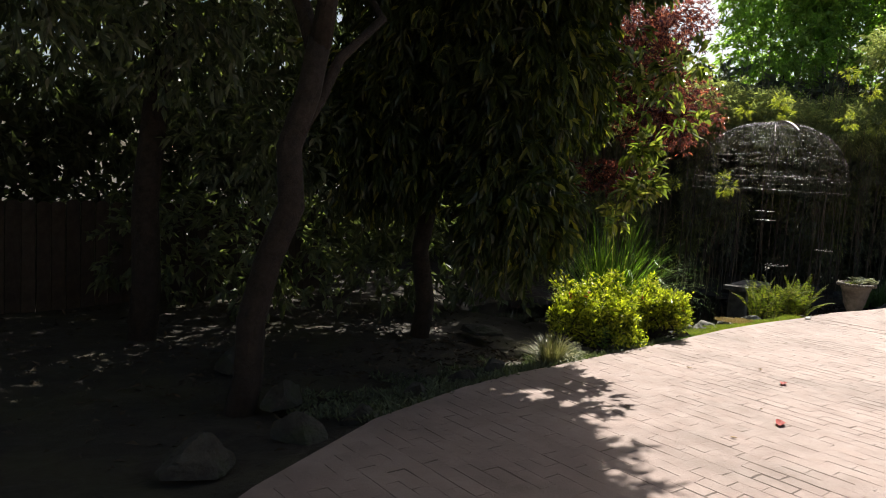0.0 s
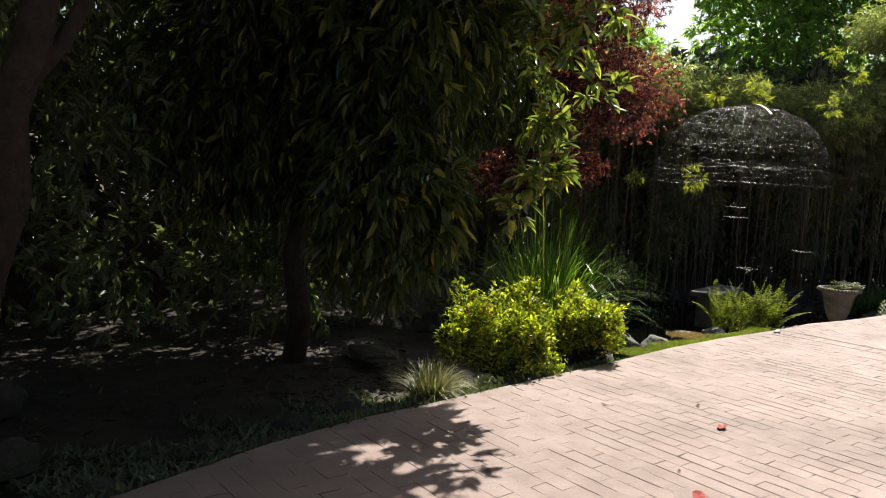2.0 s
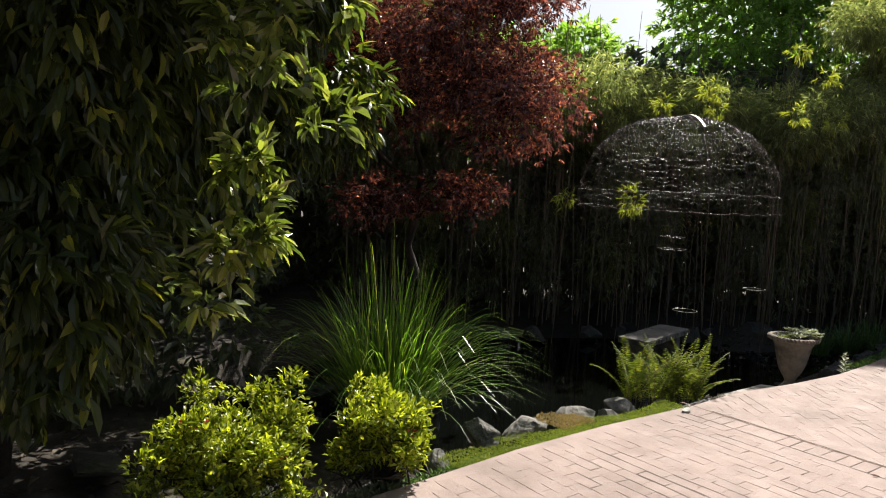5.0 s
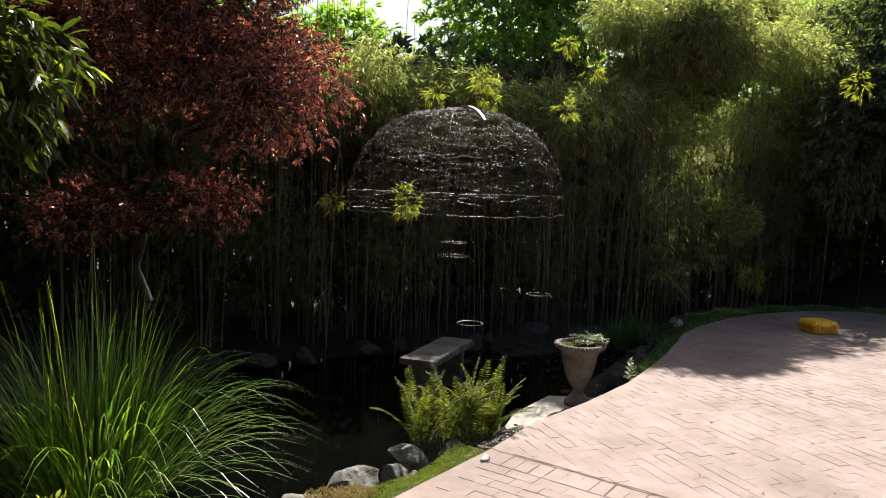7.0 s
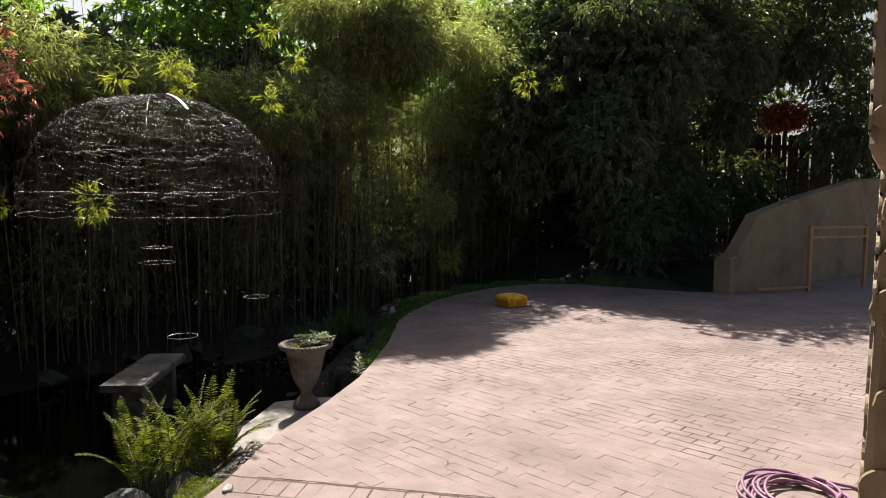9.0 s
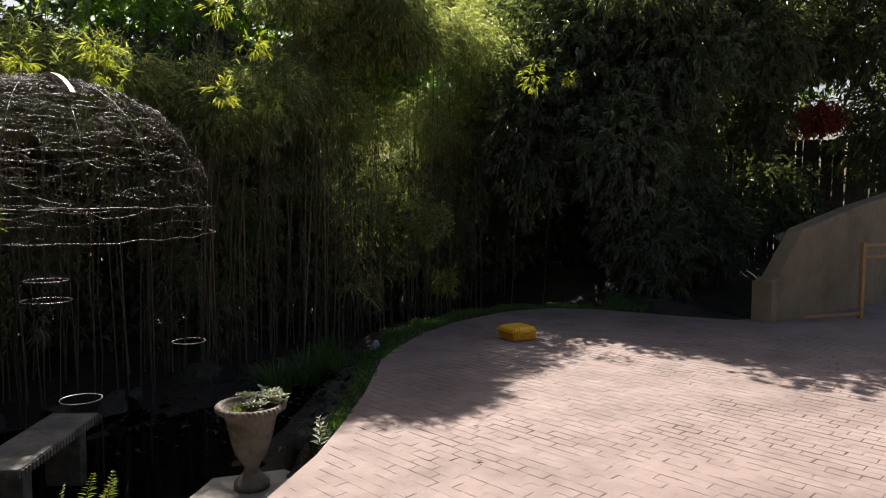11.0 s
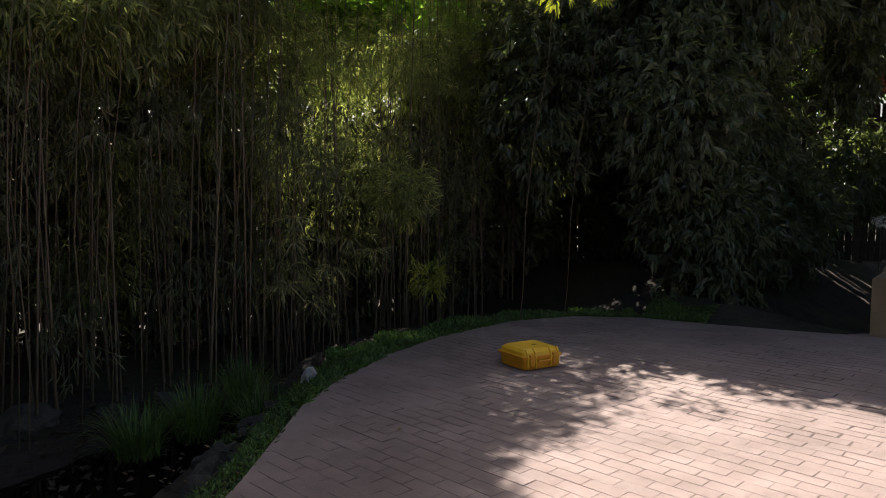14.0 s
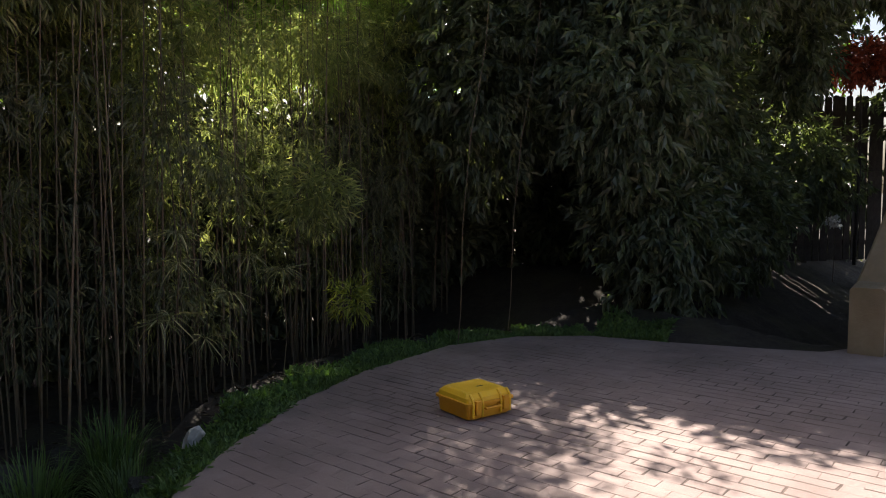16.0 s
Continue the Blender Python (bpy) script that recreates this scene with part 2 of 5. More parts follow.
def quads_mesh(name, verts, faces, mat, smooth=False):
    """A mesh from arrays: verts (n, 3), faces (m, 3 or 4)."""
    verts = np.asarray(verts, dtype=np.float32)
    faces = np.asarray(faces, dtype=np.int32)
    me = bpy.data.meshes.new(name)
    me.vertices.add(len(verts))
    me.vertices.foreach_set("co", verts.ravel())
    k = faces.shape[1]
    me.loops.add(faces.size)
    me.loops.foreach_set("vertex_index", faces.ravel())
    me.polygons.add(len(faces))
    me.polygons.foreach_set("loop_start", np.arange(len(faces), dtype=np.int32) * k)
    me.polygons.foreach_set("loop_total", np.full(len(faces), k, dtype=np.int32))
    me.polygons.foreach_set("use_smooth", np.full(len(faces), smooth, dtype=bool))
    me.materials.append(mat)
    me.update(calc_edges=True)
    return me


def unit(a):
    return a / np.maximum(np.linalg.norm(a, axis=1, keepdims=True), 1e-6)


RNG = np.random.default_rng(7)


def leaf_mesh(name, P, D, L, W, mat, fold=0.25, curl=0.15, fine=False):
    """Leaves at P pointing along D: folded on the midrib, tips curling down."""
    n = len(P)
    D = unit(D)
    up = np.tile([0.0, 0.0, 1.0], (n, 1)) + RNG.normal(0, 0.45, (n, 3))
    S = unit(np.cross(D, up))
    U = np.cross(S, D)
    L, W = L[:, None], W[:, None]
    if fine:
        a = P + D * L * 0.34
        b = P + D * L * 0.70 - U * L * curl * 0.4
        tip = P + D * L - U * L * curl
        f = U * W * fold
        V = np.stack([P, a - S * W * 0.46 + f, a, a + S * W * 0.46 + f, b - S * W * 0.40 + f, b, b + S * W * 0.40 + f, tip], 1)
        F = np.array([[0, 2, 1, 1], [0, 3, 2, 2], [1, 2, 5, 4], [2, 3, 6, 5], [4, 5, 7, 7], [5, 6, 7, 7]])
        tri = np.array([[0, 2, 1], [0, 3, 2], [1, 2, 5], [1, 5, 4], [2, 3, 6], [2, 6, 5], [4, 5, 7], [5, 6, 7]])
        k = 8
    else:
        a = P + D * L * 0.42
        f = U * W * fold
        V = np.stack([P, a - S * W * 0.5 + f, a + S * W * 0.5 + f, P + D * L - U * L * curl], 1)
        tri = np.array([[0, 3, 1], [0, 2, 3]])
        k = 4
    F = (tri[None] + (np.arange(n) * k)[:, None, None]).reshape(-1, 3)
    return quads_mesh(name, V.reshape(-1, 3), F, mat)


def palmate_mesh(name, P, D, R, mat):
    """Maple leaves: five pointed lobes fanned round the stalk."""
    n = len(P)
    D = unit(D)
    S = unit(np.cross(D, np.tile([0.0, 0.0, 1.0], (n, 1)) + RNG.normal(0, 0.5, (n, 3))))
    U = np.cross(S, D)
    V, T = [], []
    for i, (ang, ln) in enumerate(((-1.5, 0.6), (-0.72, 0.88), (0, 1.0), (0.72, 0.88), (1.5, 0.6))):
        d = D * math.cos(ang) + S * math.sin(ang)
        s = S * math.cos(ang) - D * math.sin(ang)
        r = R[:, None] * ln
        V += [P, P + d * r * 0.5 - s * r * 0.15, P + d * r * 0.5 + s * r * 0.15, P + d * r - U * r * 0.25]
        b = 4 * i
        T += [[b, b + 3, b + 1], [b, b + 2, b + 3]]
    V = np.stack(V, 1)
    F = (np.array(T)[None] + (np.arange(n) * 20)[:, None, None]).reshape(-1, 3)
    return quads_mesh(name, V.reshape(-1, 3), F, mat)


def in_clumps(clumps, total, shell=0.45):
    """Points inside a union of ellipsoids (x, y, z, rx, ry, rz), more of them towards the skin, with their outward way."""
    vol = np.array([c[3] * c[4] * c[5] for c in clumps]) ** 0.75
    pick = RNG.choice(len(clumps), total, p=vol / vol.sum())
    C = np.array(clumps)[pick]
    d = unit(RNG.normal(0, 1, (total, 3)))
    r = RNG.random(total) ** shell * (1 + RNG.normal(0, 0.10, total))
    return C[:, :3] + d * C[:, 3:6] * r[:, None], d


def sprig_leaves(clumps, sprigs, per, length, width, droop=0.3, spread=0.9, reach=0.18, shell=0.45):
    """Leaves gathered on short twigs: their places, ways, lengths and widths."""
    c, out = in_clumps(clumps, sprigs, shell)
    way = unit(out + RNG.normal(0, 0.5, (sprigs, 3)) + np.array([0, 0, -droop]))
    c, way = np.repeat(c, per, 0), np.repeat(way, per, 0)
    n = len(c)
    P = c + way * (RNG.random(n) * reach)[:, None] + RNG.normal(0, 0.015, (n, 3))
    D = way + RNG.normal(0, spread * 0.6, (n, 3)) + np.array([0, 0, -droop * 0.5])
    return P, D, length * RNG.uniform(0.6, 1.25, n), width * RNG.uniform(0.7, 1.2, n)


def tube(bm, pts, radii, sides=7):
    """A bent, tapering tube along pts, with its ends closed."""
    pts = [Vector(p) for p in pts]
    rings = []
    for i, p in enumerate(pts):
        d = (pts[min(i + 1, len(pts) - 1)] - pts[max(i - 1, 0)]).normalized()
        a = d.cross(Vector((0.31, 0.17, 1)) if abs(d.z) < 0.95 else Vector((1, 0.2, 0))).normalized()
        b = d.cross(a)
        rings.append([bm.verts.new(p + (a * math.cos(t) + b * math.sin(t)) * radii[i]) for t in [2 * math.pi * k / sides for k in range(sides)]])
    for r0, r1 in zip(rings, rings[1:]):
        for k in range(sides):
            bm.faces.new((r0[k], r0[(k + 1) % sides], r1[(k + 1) % sides], r1[k]))
    bm.faces.new(rings[0][::-1])
    bm.faces.new(rings[-1])
    return bm


def box(bm, x0, x1, y0, y1, z0, z1, bevel=0.0):
    r = bmesh.ops.create_cube(bm, size=1.0, matrix=Matrix.LocRotScale(((x0 + x1) / 2, (y0 + y1) / 2, (z0 + z1) / 2), None, (x1 - x0, y1 - y0, z1 - z0)))
    if bevel:
        es = list({e for v in r["verts"] for e in v.link_edges})
        bmesh.ops.bevel(bm, geom=es, offset=bevel, segments=2, affect="EDGES", profile=0.6)
    return bm


def lathe(bm, profile, sides=32):
    rings = [[bm.verts.new((r * math.cos(2 * math.pi * k / sides), r * math.sin(2 * math.pi * k / sides), z)) for k in range(sides)] for r, z in profile]
    for a, b in zip(rings, rings[1:]):
        for k in range(sides):
            bm.faces.new((a[k], a[(k + 1) % sides], b[(k + 1) % sides], b[k]))
    bm.faces.new(rings[0][::-1])
    bm.faces.new(rings[-1])
    return bm


def limb_points(a, b, bend, n=7, seed=0):
    rnd = random.Random(seed)
    a, b = Vector(a), Vector(b)
    out = []
    for i in range(n):
        f = i / (n - 1)
        w = math.sin(f * math.pi)
        out.append(a.lerp(b, f) + Vector((rnd.uniform(-1, 1), rnd.uniform(-1, 1), rnd.uniform(-0.4, 0.6))) * bend * w)
    return out


def rock_mesh(name, size, mat, seed, flat=0.6):
    rnd = random.Random(seed)
    bm = bmesh.new()
    bmesh.ops.create_icosphere(bm, subdivisions=4, radius=1.0)
    off = Vector((rnd.uniform(0, 50), rnd.uniform(0, 50), 0))
    cuts = [(Vector((rnd.uniform(-1, 1), rnd.uniform(-1, 1), rnd.uniform(-0.3, 1))).normalized(), rnd.uniform(0.38, 0.72)) for _ in range(14)]
    for v in bm.verts:
        p = v.co.copy()
        for nrm, d in cuts:
            over = p.dot(nrm) - d
            if over > 0:
                p -= nrm * over * 0.96
        p *= 1.35 + 0.16 * noise.noise(p * 2.2 + off) + 0.10 * noise.noise(p * 6 + off) + 0.06 * noise.noise(p * 15 + off)
        v.co = Vector((p.x * size[0], p.y * size[1], max(p.z, -0.55) * size[2] * flat / 0.6))
    me = bpy.data.meshes.new(name)
    bm.to_mesh(me)
    bm.free()
    me.materials.append(mat)
    return me


# ---- ground, pond, patio ----
EDGE = [(-0.95, 2.3), (-0.76, 2.94), (-0.33, 3.92), (0.19, 4.66), (0.58, 5.10), (1.02, 5.50), (1.67, 6.12), (2.31, 6.72), (3.00, 7.40), (3.68, 7.98), (4.48, 8.58), (5.05, 9.08),
        (5.70, 9.48), (6.40, 9.98), (6.85, 10.38), (7.60, 11.10), (8.48, 12.06), (9.00, 12.46), (9.80, 12.94), (10.70, 13.28), (11.90, 13.46), (12.70, 13.24), (13.22, 12.72), (13.45, 12.0),
        (13.78, 11.2), (14.0, 10.75)]
PATIO = EDGE + [(14.3, 10.62), (20.0, 10.9), (20.0, -5.0), (-1.6, -5.0), (-1.3, 1.0)]


def inside(poly, x, y):
    """Which of the points (arrays x, y) lie inside the polygon."""
    res = np.zeros(np.shape(x), dtype=bool)
    for (x0, y0), (x1, y1) in zip(poly, poly[1:] + poly[:1]):
        if y0 != y1:
            res ^= ((y0 > y) != (y1 > y)) & (x < (x1 - x0) * (y - y0) / (y1 - y0) + x0)
    return res


def away(line, x, y):
    """The distance of the points from a polyline."""
    best = np.full(np.shape(x), 1e9)
    for (x0, y0), (x1, y1) in zip(line, line[1:]):
        dx, dy = x1 - x0, y1 - y0
        f = np.clip(((x - x0) * dx + (y - y0) * dy) / (dx * dx + dy * dy), 0, 1)
        best = np.minimum(best, np.hypot(x - x0 - f * dx, y - y0 - f * dy))
    return best


POND = [(0.3, 8.6), (2.2, 8.9), (3.0, 9.2), (4.2, 10.1), (5.0, 10.2), (6.0, 11.2), (6.9, 11.6), (7.9, 12.6), (9.0, 13.5), (8.6, 14.0), (7.0, 13.2), (5.6, 12.9), (3.4, 12.6), (1.2, 11.8), (0.0, 10.2)]


def ground_height(x, y):
    d = away(EDGE, x, y)
    steep = np.clip((x - 4.95) / 0.25, 0, 1) * np.clip((6.85 - x) / 0.2, 0, 1)
    low = -0.05 - 0.37 * np.clip((d - 0.10) / 0.55, 0, 1)
    low = np.minimum(low, -0.05 - 0.45 * steep)
    low = low - 0.3 * np.clip((d - 0.62) / 0.3, 0, 1) * np.clip((x - 2.2) / 0.4, 0, 1) * np.clip((5.2 - x) / 0.3, 0, 1)
    left = np.clip((2.2 - x) / 2.0, 0, 1)
    low = low * (1 - left) + (-0.05 - 0.12 * np.clip(d / 0.6, 0, 1)) * left
    level = np.clip((x - 8.6) / 0.9, 0, 1) * np.clip((1.15 - d) / 0.3, 0, 1)
    low = low * (1 - level) + (-0.045 - 0.05 * np.clip(d, 0, 1)) * level
    h = np.where(inside(PATIO, x, y), -0.12, low)
    p = inside(POND, x, y)
    dp = away(POND + POND[:1], x, y)
    h = np.where(p, np.minimum(h, -0.46 - 0.5 * np.clip(dp / 0.6, 0, 1)), h)
    rise = np.clip((y - 13.6) / 2.5, 0, 1) * 0.35 * np.clip((9.5 - x) / 3, 0, 1) + np.clip((x - 13.4) / 1.5, 0, 1) * np.clip((y - 11.2) / 2.0, 0, 1) * 0.8
    h = h + np.where(inside(PATIO, x, y) | p, 0, rise)
    far = np.clip((np.hypot(x - 6, y - 7) - 20) / 10, 0, 1)
    return h * (1 - far) - 0.1 * far


def build_ground():
    xs = np.concatenate([[-3000, -400, -80, -30, -18], np.arange(-10, 22.01, 0.16), [28, 40, 90, 400, 3000]])
    ys = np.concatenate([[-3000, -400, -80, -30, -15], np.arange(-6, 20.01, 0.16), [28, 40, 90, 400, 3000]])
    X, Y = np.meshgrid(xs, ys, indexing="ij")
    Z = ground_height(X, Y)
    near = (np.abs(X - 6) < 17) & (np.abs(Y - 7) < 14) & ~inside(PATIO, X, Y)
    Z = Z + near * RNG.normal(0, 0.012, Z.shape)
    n, m = len(xs), len(ys)
    a = (np.arange(n - 1)[:, None] * m + np.arange(m - 1)[None]).ravel()
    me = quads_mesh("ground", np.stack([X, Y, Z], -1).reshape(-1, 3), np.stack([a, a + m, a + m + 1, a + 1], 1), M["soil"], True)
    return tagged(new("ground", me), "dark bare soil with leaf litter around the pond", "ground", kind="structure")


build_ground()

bm = bmesh.new()
bm.faces.new([bm.verts.new((x, y, -0.50)) for x, y in [(-0.6, 8.2), (2.2, 7.9), (3.2, 8.35), (4.4, 9.2), (5.0, 9.5), (6.3, 10.6), (9.6, 13.3), (9.2, 14.4), (3.0, 13.2), (-0.6, 11.5)]])
tagged(part("water", bm, M["water"], None), "still, nearly black pond water", "water", kind="structure")


def build_patio():
    bm = bmesh.new()
    top = [bm.verts.new((x, y, -0.003)) for x, y in PATIO]
    low = [bm.verts.new((x, y, -0.52)) for x, y in PATIO]
    bm.faces.new(top)
    for i in range(len(top)):
        j = (i + 1) % len(top)
        bm.faces.new((top[i], low[i], low[j], top[j]))
    bmesh.ops.recalc_face_normals(bm, faces=bm.faces)
    return tagged(part("pavement", bm, M["slab"], None), "pinkish stamped concrete patio in a brick pattern", "patio", kind="structure")


patio = build_patio()

# two walls never in view, added to block sky and bounce light
bm = bmesh.new()
box(bm, 8.2, 8.45, -5.6, 4.6, -0.1, 3.2)
tagged(part("wall_house", bm, M["stucco"], None), "plain tan stucco house wall, unseen, added to block and bounce light", "wall", kind="structure")
bm = bmesh.new()
box(bm, -9.0, 8.19, -5.6, -5.35, -0.1, 3.2)
tagged(part("wall_back", bm, M["stucco"], None), "plain tan stucco wall behind the patio, unseen, added to close the place", "wall", kind="structure")

# ---- column, curved wall, fences ----
def build_column():
    t = thing("house_pillar", (6.62, 5.42, 0.0), "tan stucco porch pillar with fish-scale trowelled plaster", "pillar", rz=-72.5)
    # local -y faces the walker's side, local x runs along that face
    bm = bmesh.new()
    w = 0.30
    rings = [(w + 0.03, 0.0), (w + 0.012, 0.5), (w, 1.3), (w - 0.004, 1.86), (w + 0.02, 1.885), (w + 0.055, 1.95), (w + 0.065, 1.985), (w + 0.06, 2.02), (w + 0.06, 3.3)]
    loops = []
    for r, z in rings:
        c = 0.03
        loops.append([bm.verts.new((x, y, z)) for x, y in ((-r, -r + c), (-r + c, -r), (r - c, -r), (r, -r + c), (r, r - c), (r - c, r), (-r + c, r), (-r, r - c))])
    for a, b in zip(loops, loops[1:]):
        for k in range(8):
            bm.faces.new((a[k], a[(k + 1) % 8], b[(k + 1) % 8], b[k]))
    bm.faces.new(loops[0][::-1])
    bm.faces.new(loops[-1])
    part("shaft", bm, M["stucco"], t)
    # trowelled scales: each a fan with a raised round lip at its top
    rnd = random.Random(3)
    bm = bmesh.new()

    def scale(cx, z, r, tilt, half, face):
        seg = 12
        mid = (cx, -half - 0.003, z - r * 0.55)
        arc, lip = [], []
        for k in range(seg + 1):
            a = math.pi * (1.08 - 1.16 * k / seg) + tilt
            q = r * (1 + rnd.uniform(-0.05, 0.05))
            arc.append((cx + q * math.cos(a), -half - 0.010 - rnd.uniform(0, 0.004), z + q * math.sin(a)))
            lip.append((cx + (q + 0.006) * math.cos(a), -half + 0.002, z + (q + 0.006) * math.sin(a)))

        def put(p):
            x, y, zz = p
            for _ in range(face):
                x, y = -y, x
            return bm.verts.new((x, y, zz))

        m = put(mid)
        A, B = [put(p) for p in arc], [put(p) for p in lip]
        for k in range(seg):
            bm.faces.new((m, A[k + 1], A[k]))
            bm.faces.new((A[k], A[k + 1], B[k + 1], B[k]))

    for face in (0, 3, 1):
        for z0, z1, half in ((0.1, 1.80, 0.302), (2.08, 3.25, 0.36)):
            z, row = z0, 0
            while z < z1:
                for i in range(-3, 4):
                    x = (i + 0.5 * (row % 2)) * 0.15 + rnd.uniform(-0.03, 0.03)
                    if abs(x) < half - 0.065:
                        scale(x, z + rnd.uniform(-0.03, 0.03), rnd.uniform(0.075, 0.105), rnd.uniform(-0.5, 0.5), half + (0.02 * (1 - z / 1.8) if z < 1.9 else 0), face)
                z += 0.105
                row += 1
    part("plaster_scales", bm, M["stucco"], t, "rounded overlapping trowel marks", smooth=False)
    return t


build_column()

WALL_LINE = [(14.10, 10.43), (14.40, 10.46), (14.98, 10.36), (16.45, 10.20), (18.9, 10.12), (20.0, 10.0)]
WALL_TOP = [0.60, 0.63, 1.33, 1.64, 1.97, 2.0]


def build_wall():
    pts, tops = [], []
    for i in range(len(WALL_LINE) - 1):
        for k in range(4):
            f = k / 4
            pts.append(Vector(WALL_LINE[i]).lerp(Vector(WALL_LINE[i + 1]), f))
            tops.append(WALL_TOP[i] * (1 - f) + WALL_TOP[i + 1] * f)
    pts.append(Vector(WALL_LINE[-1]))
    tops.append(WALL_TOP[-1])
    bm = bmesh.new()
    rows = []
    for i, p in enumerate(pts):
        d = (pts[min(i + 1, len(pts) - 1)] - pts[max(i - 1, 0)]).normalized()
        nrm = Vector((-d.y, d.x))
        h, c = tops[i], 0.025
        sec = []
        for off, z in ((-0.14, -0.1), (-0.14, h - c), (-0.14 + c, h), (0.14 - c, h), (0.14, h - c), (0.14, -0.1)):
            q = p + nrm * off
            sec.append(bm.verts.new((q.x, q.y, z)))
        rows.append(sec)
    for a, b in zip(rows, rows[1:]):
        for k in range(5):
            bm.faces.new((a[k], b[k], b[k + 1], a[k + 1]))
    bm.faces.new(rows[0])
    bm.faces.new(rows[-1][::-1])
    bmesh.ops.recalc_face_normals(bm, faces=bm.faces)
    return tagged(part("wall_curved", bm, M["stucco"], None), "low curved tan stucco wall that rises in a sweep", "garden wall", kind="structure")


build_wall()


def build_fence(name, a, b, low, high, label, step=0.14, gaps=0.02, seed=1):
    a, b = Vector(a), Vector(b)
    length = (b - a).length
    ang = math.degrees(math.atan2((b - a).y, (b - a).x))
    t = thing(name, (a.x, a.y, low), label, "fence", rz=ang)
    rnd = random.Random(seed)
    meshes = []
    for i in range(4):
        bm = bmesh.new()
        w, h = step - gaps * (0.5 + i * 0.4), high - low
        vs = [(-w / 2, 0), (w / 2, 0), (w / 2, h - 0.03), (w / 2 - 0.03, h), (-w / 2 + 0.03, h), (-w / 2, h - 0.03)]
        f0 = [bm.verts.new((x, -0.009, z)) for x, z in vs]
        f1 = [bm.verts.new((x, 0.009, z)) for x, z in vs]
        bm.faces.new(f0)
        bm.faces.new(f1[::-1])
        for k in range(6):
            bm.faces.new((f0[k], f1[k], f1[(k + 1) % 6], f0[(k + 1) % 6]))
        bmesh.ops.recalc_face_normals(bm, faces=bm.faces)
        me = bpy.data.meshes.new("board")
        bm.to_mesh(me)
        bm.free()
        me.materials.append(M["fence"])
        meshes.append(me)
    x = 0.0
    while x < length:
        o = part("board", rnd.choice(meshes), None, t)
        o.matrix_local = pose(x, rnd.uniform(-0.003, 0.003), rnd.uniform(-0.03, 0.0), 0, rnd.uniform(-0.8, 0.8), 0)
        x += step
    for z in (0.25, (high - low) - 0.35):
        bm = bmesh.new()
        box(bm, -0.05, length + 0.05, 0.012, 0.05, z, z + 0.09)
        part("rail", bm, M["fence"], t)
    n = max(2, int(length / 2.2))
    for i in range(n + 1):
        bm = bmesh.new()
        box(bm, i * length / n - 0.05, i * length / n + 0.05, 0.053, 0.15, -0.1, high - low - 0.05)
        part("post", bm, M["fence"], t)
    return t


build_fence("board_fence", (-6.5, 4.2), (-1.6, 9.6), -0.25, 0.95, "dark weathered board fence with narrow gaps", gaps=0.010, seed=1)
build_fence("board_fence", (14.5, 17.6), (22.0, 11.2), 0.3, 3.1, "tall dark weathered board fence with narrow gaps", gaps=0.016, seed=2)


# ---- trees and hedges ----
def crown(parent, mesh, label=""):
    return part("crown", mesh, None, parent, label)


def tree(name, base, label, limbs, leaves, category="tree"):
    """limbs: (from, to, bend, r0, r1); leaves: meshes, all in world places."""
    t = thing(name, base, label, category)
    inv = Matrix.Translation(Vector(base)).inverted()
    bm = bmesh.new()
    for i, (a, b, bend, r0, r1) in enumerate(limbs):
        pts = limb_points(a, b, bend, 8, 17 * i + 3)
        tube(bm, pts, [r0 + (r1 - r0) * k / 7 for k in range(8)], 9)
    o = part("trunk", bm, M["bark"], t, smooth=True)
    o.matrix_local = inv
    for me in leaves:
        c = crown(t, me)
        c.matrix_local = inv
    return t


def twigs_mesh(clumps, base, count, radius=0.012):
    """Thin branches running from a base into a crown."""
    bm = bmesh.new()
    pts, _ = in_clumps(clumps, count, 0.6)
    for i, p in enumerate(pts):
        tube(bm, limb_points(base, p, 0.25, 6, i), [radius * (2.2 - 0.34 * k) for k in range(6)], 5)
    me = bpy.data.meshes.new("branches")
    bm.to_mesh(me)
    bm.free()
    me.materials.append(M["bark"])
    return me


# evergreen over the patio's edge, with long hanging leaves
# clumps above the view are added to shade patio edge and bed
EVER = [(1.7, 7.0, 5.25, 1.0, 0.8, 0.4), (1.2, 8.1, 3.0, 0.45, 0.45, 0.45), (1.5, 8.9, 4.0, 0.5, 0.5, 0.4), (1.0, 7.6, 3.6, 0.7, 0.8, 0.8), (0.9, 8.5, 4.5, 0.7, 0.7, 0.6), (0.5, 7.4, 2.3, 0.6, 0.6, 0.7), (0.2, 7.8, 3.4, 0.8, 0.8, 0.9), (0.3, 6.6, 2.6, 1.15, 0.9, 0.9), (0.5, 6.3, 1.7, 0.5, 0.55, 0.75), (0.55, 6.0, 1.15, 0.5, 0.4, 0.55), (0.7, 6.3, 2.4, 0.5, 0.6, 0.7), (0.8, 6.4, 3.3, 0.55, 0.8, 0.7),
        (0.0, 6.2, 3.6, 1.5, 1.3, 0.9), (-0.6, 6.8, 1.9, 0.8, 0.7, 0.9), (0.4, 6.2, 4.6, 1.8, 1.7, 0.9), (0.75, 6.05, 1.25, 0.3, 0.3, 0.5), (0.4, 7.7, 2.2, 0.6, 0.5, 0.8), (0.9, 8.0, 2.1, 0.55, 0.5, 0.45), (1.4, 8.6, 2.3, 0.5, 0.45, 0.45), (0.3, 8.2, 3.0, 0.9, 0.6, 0.9), (0.7, 8.9, 4.6, 0.7, 0.6, 0.6)]
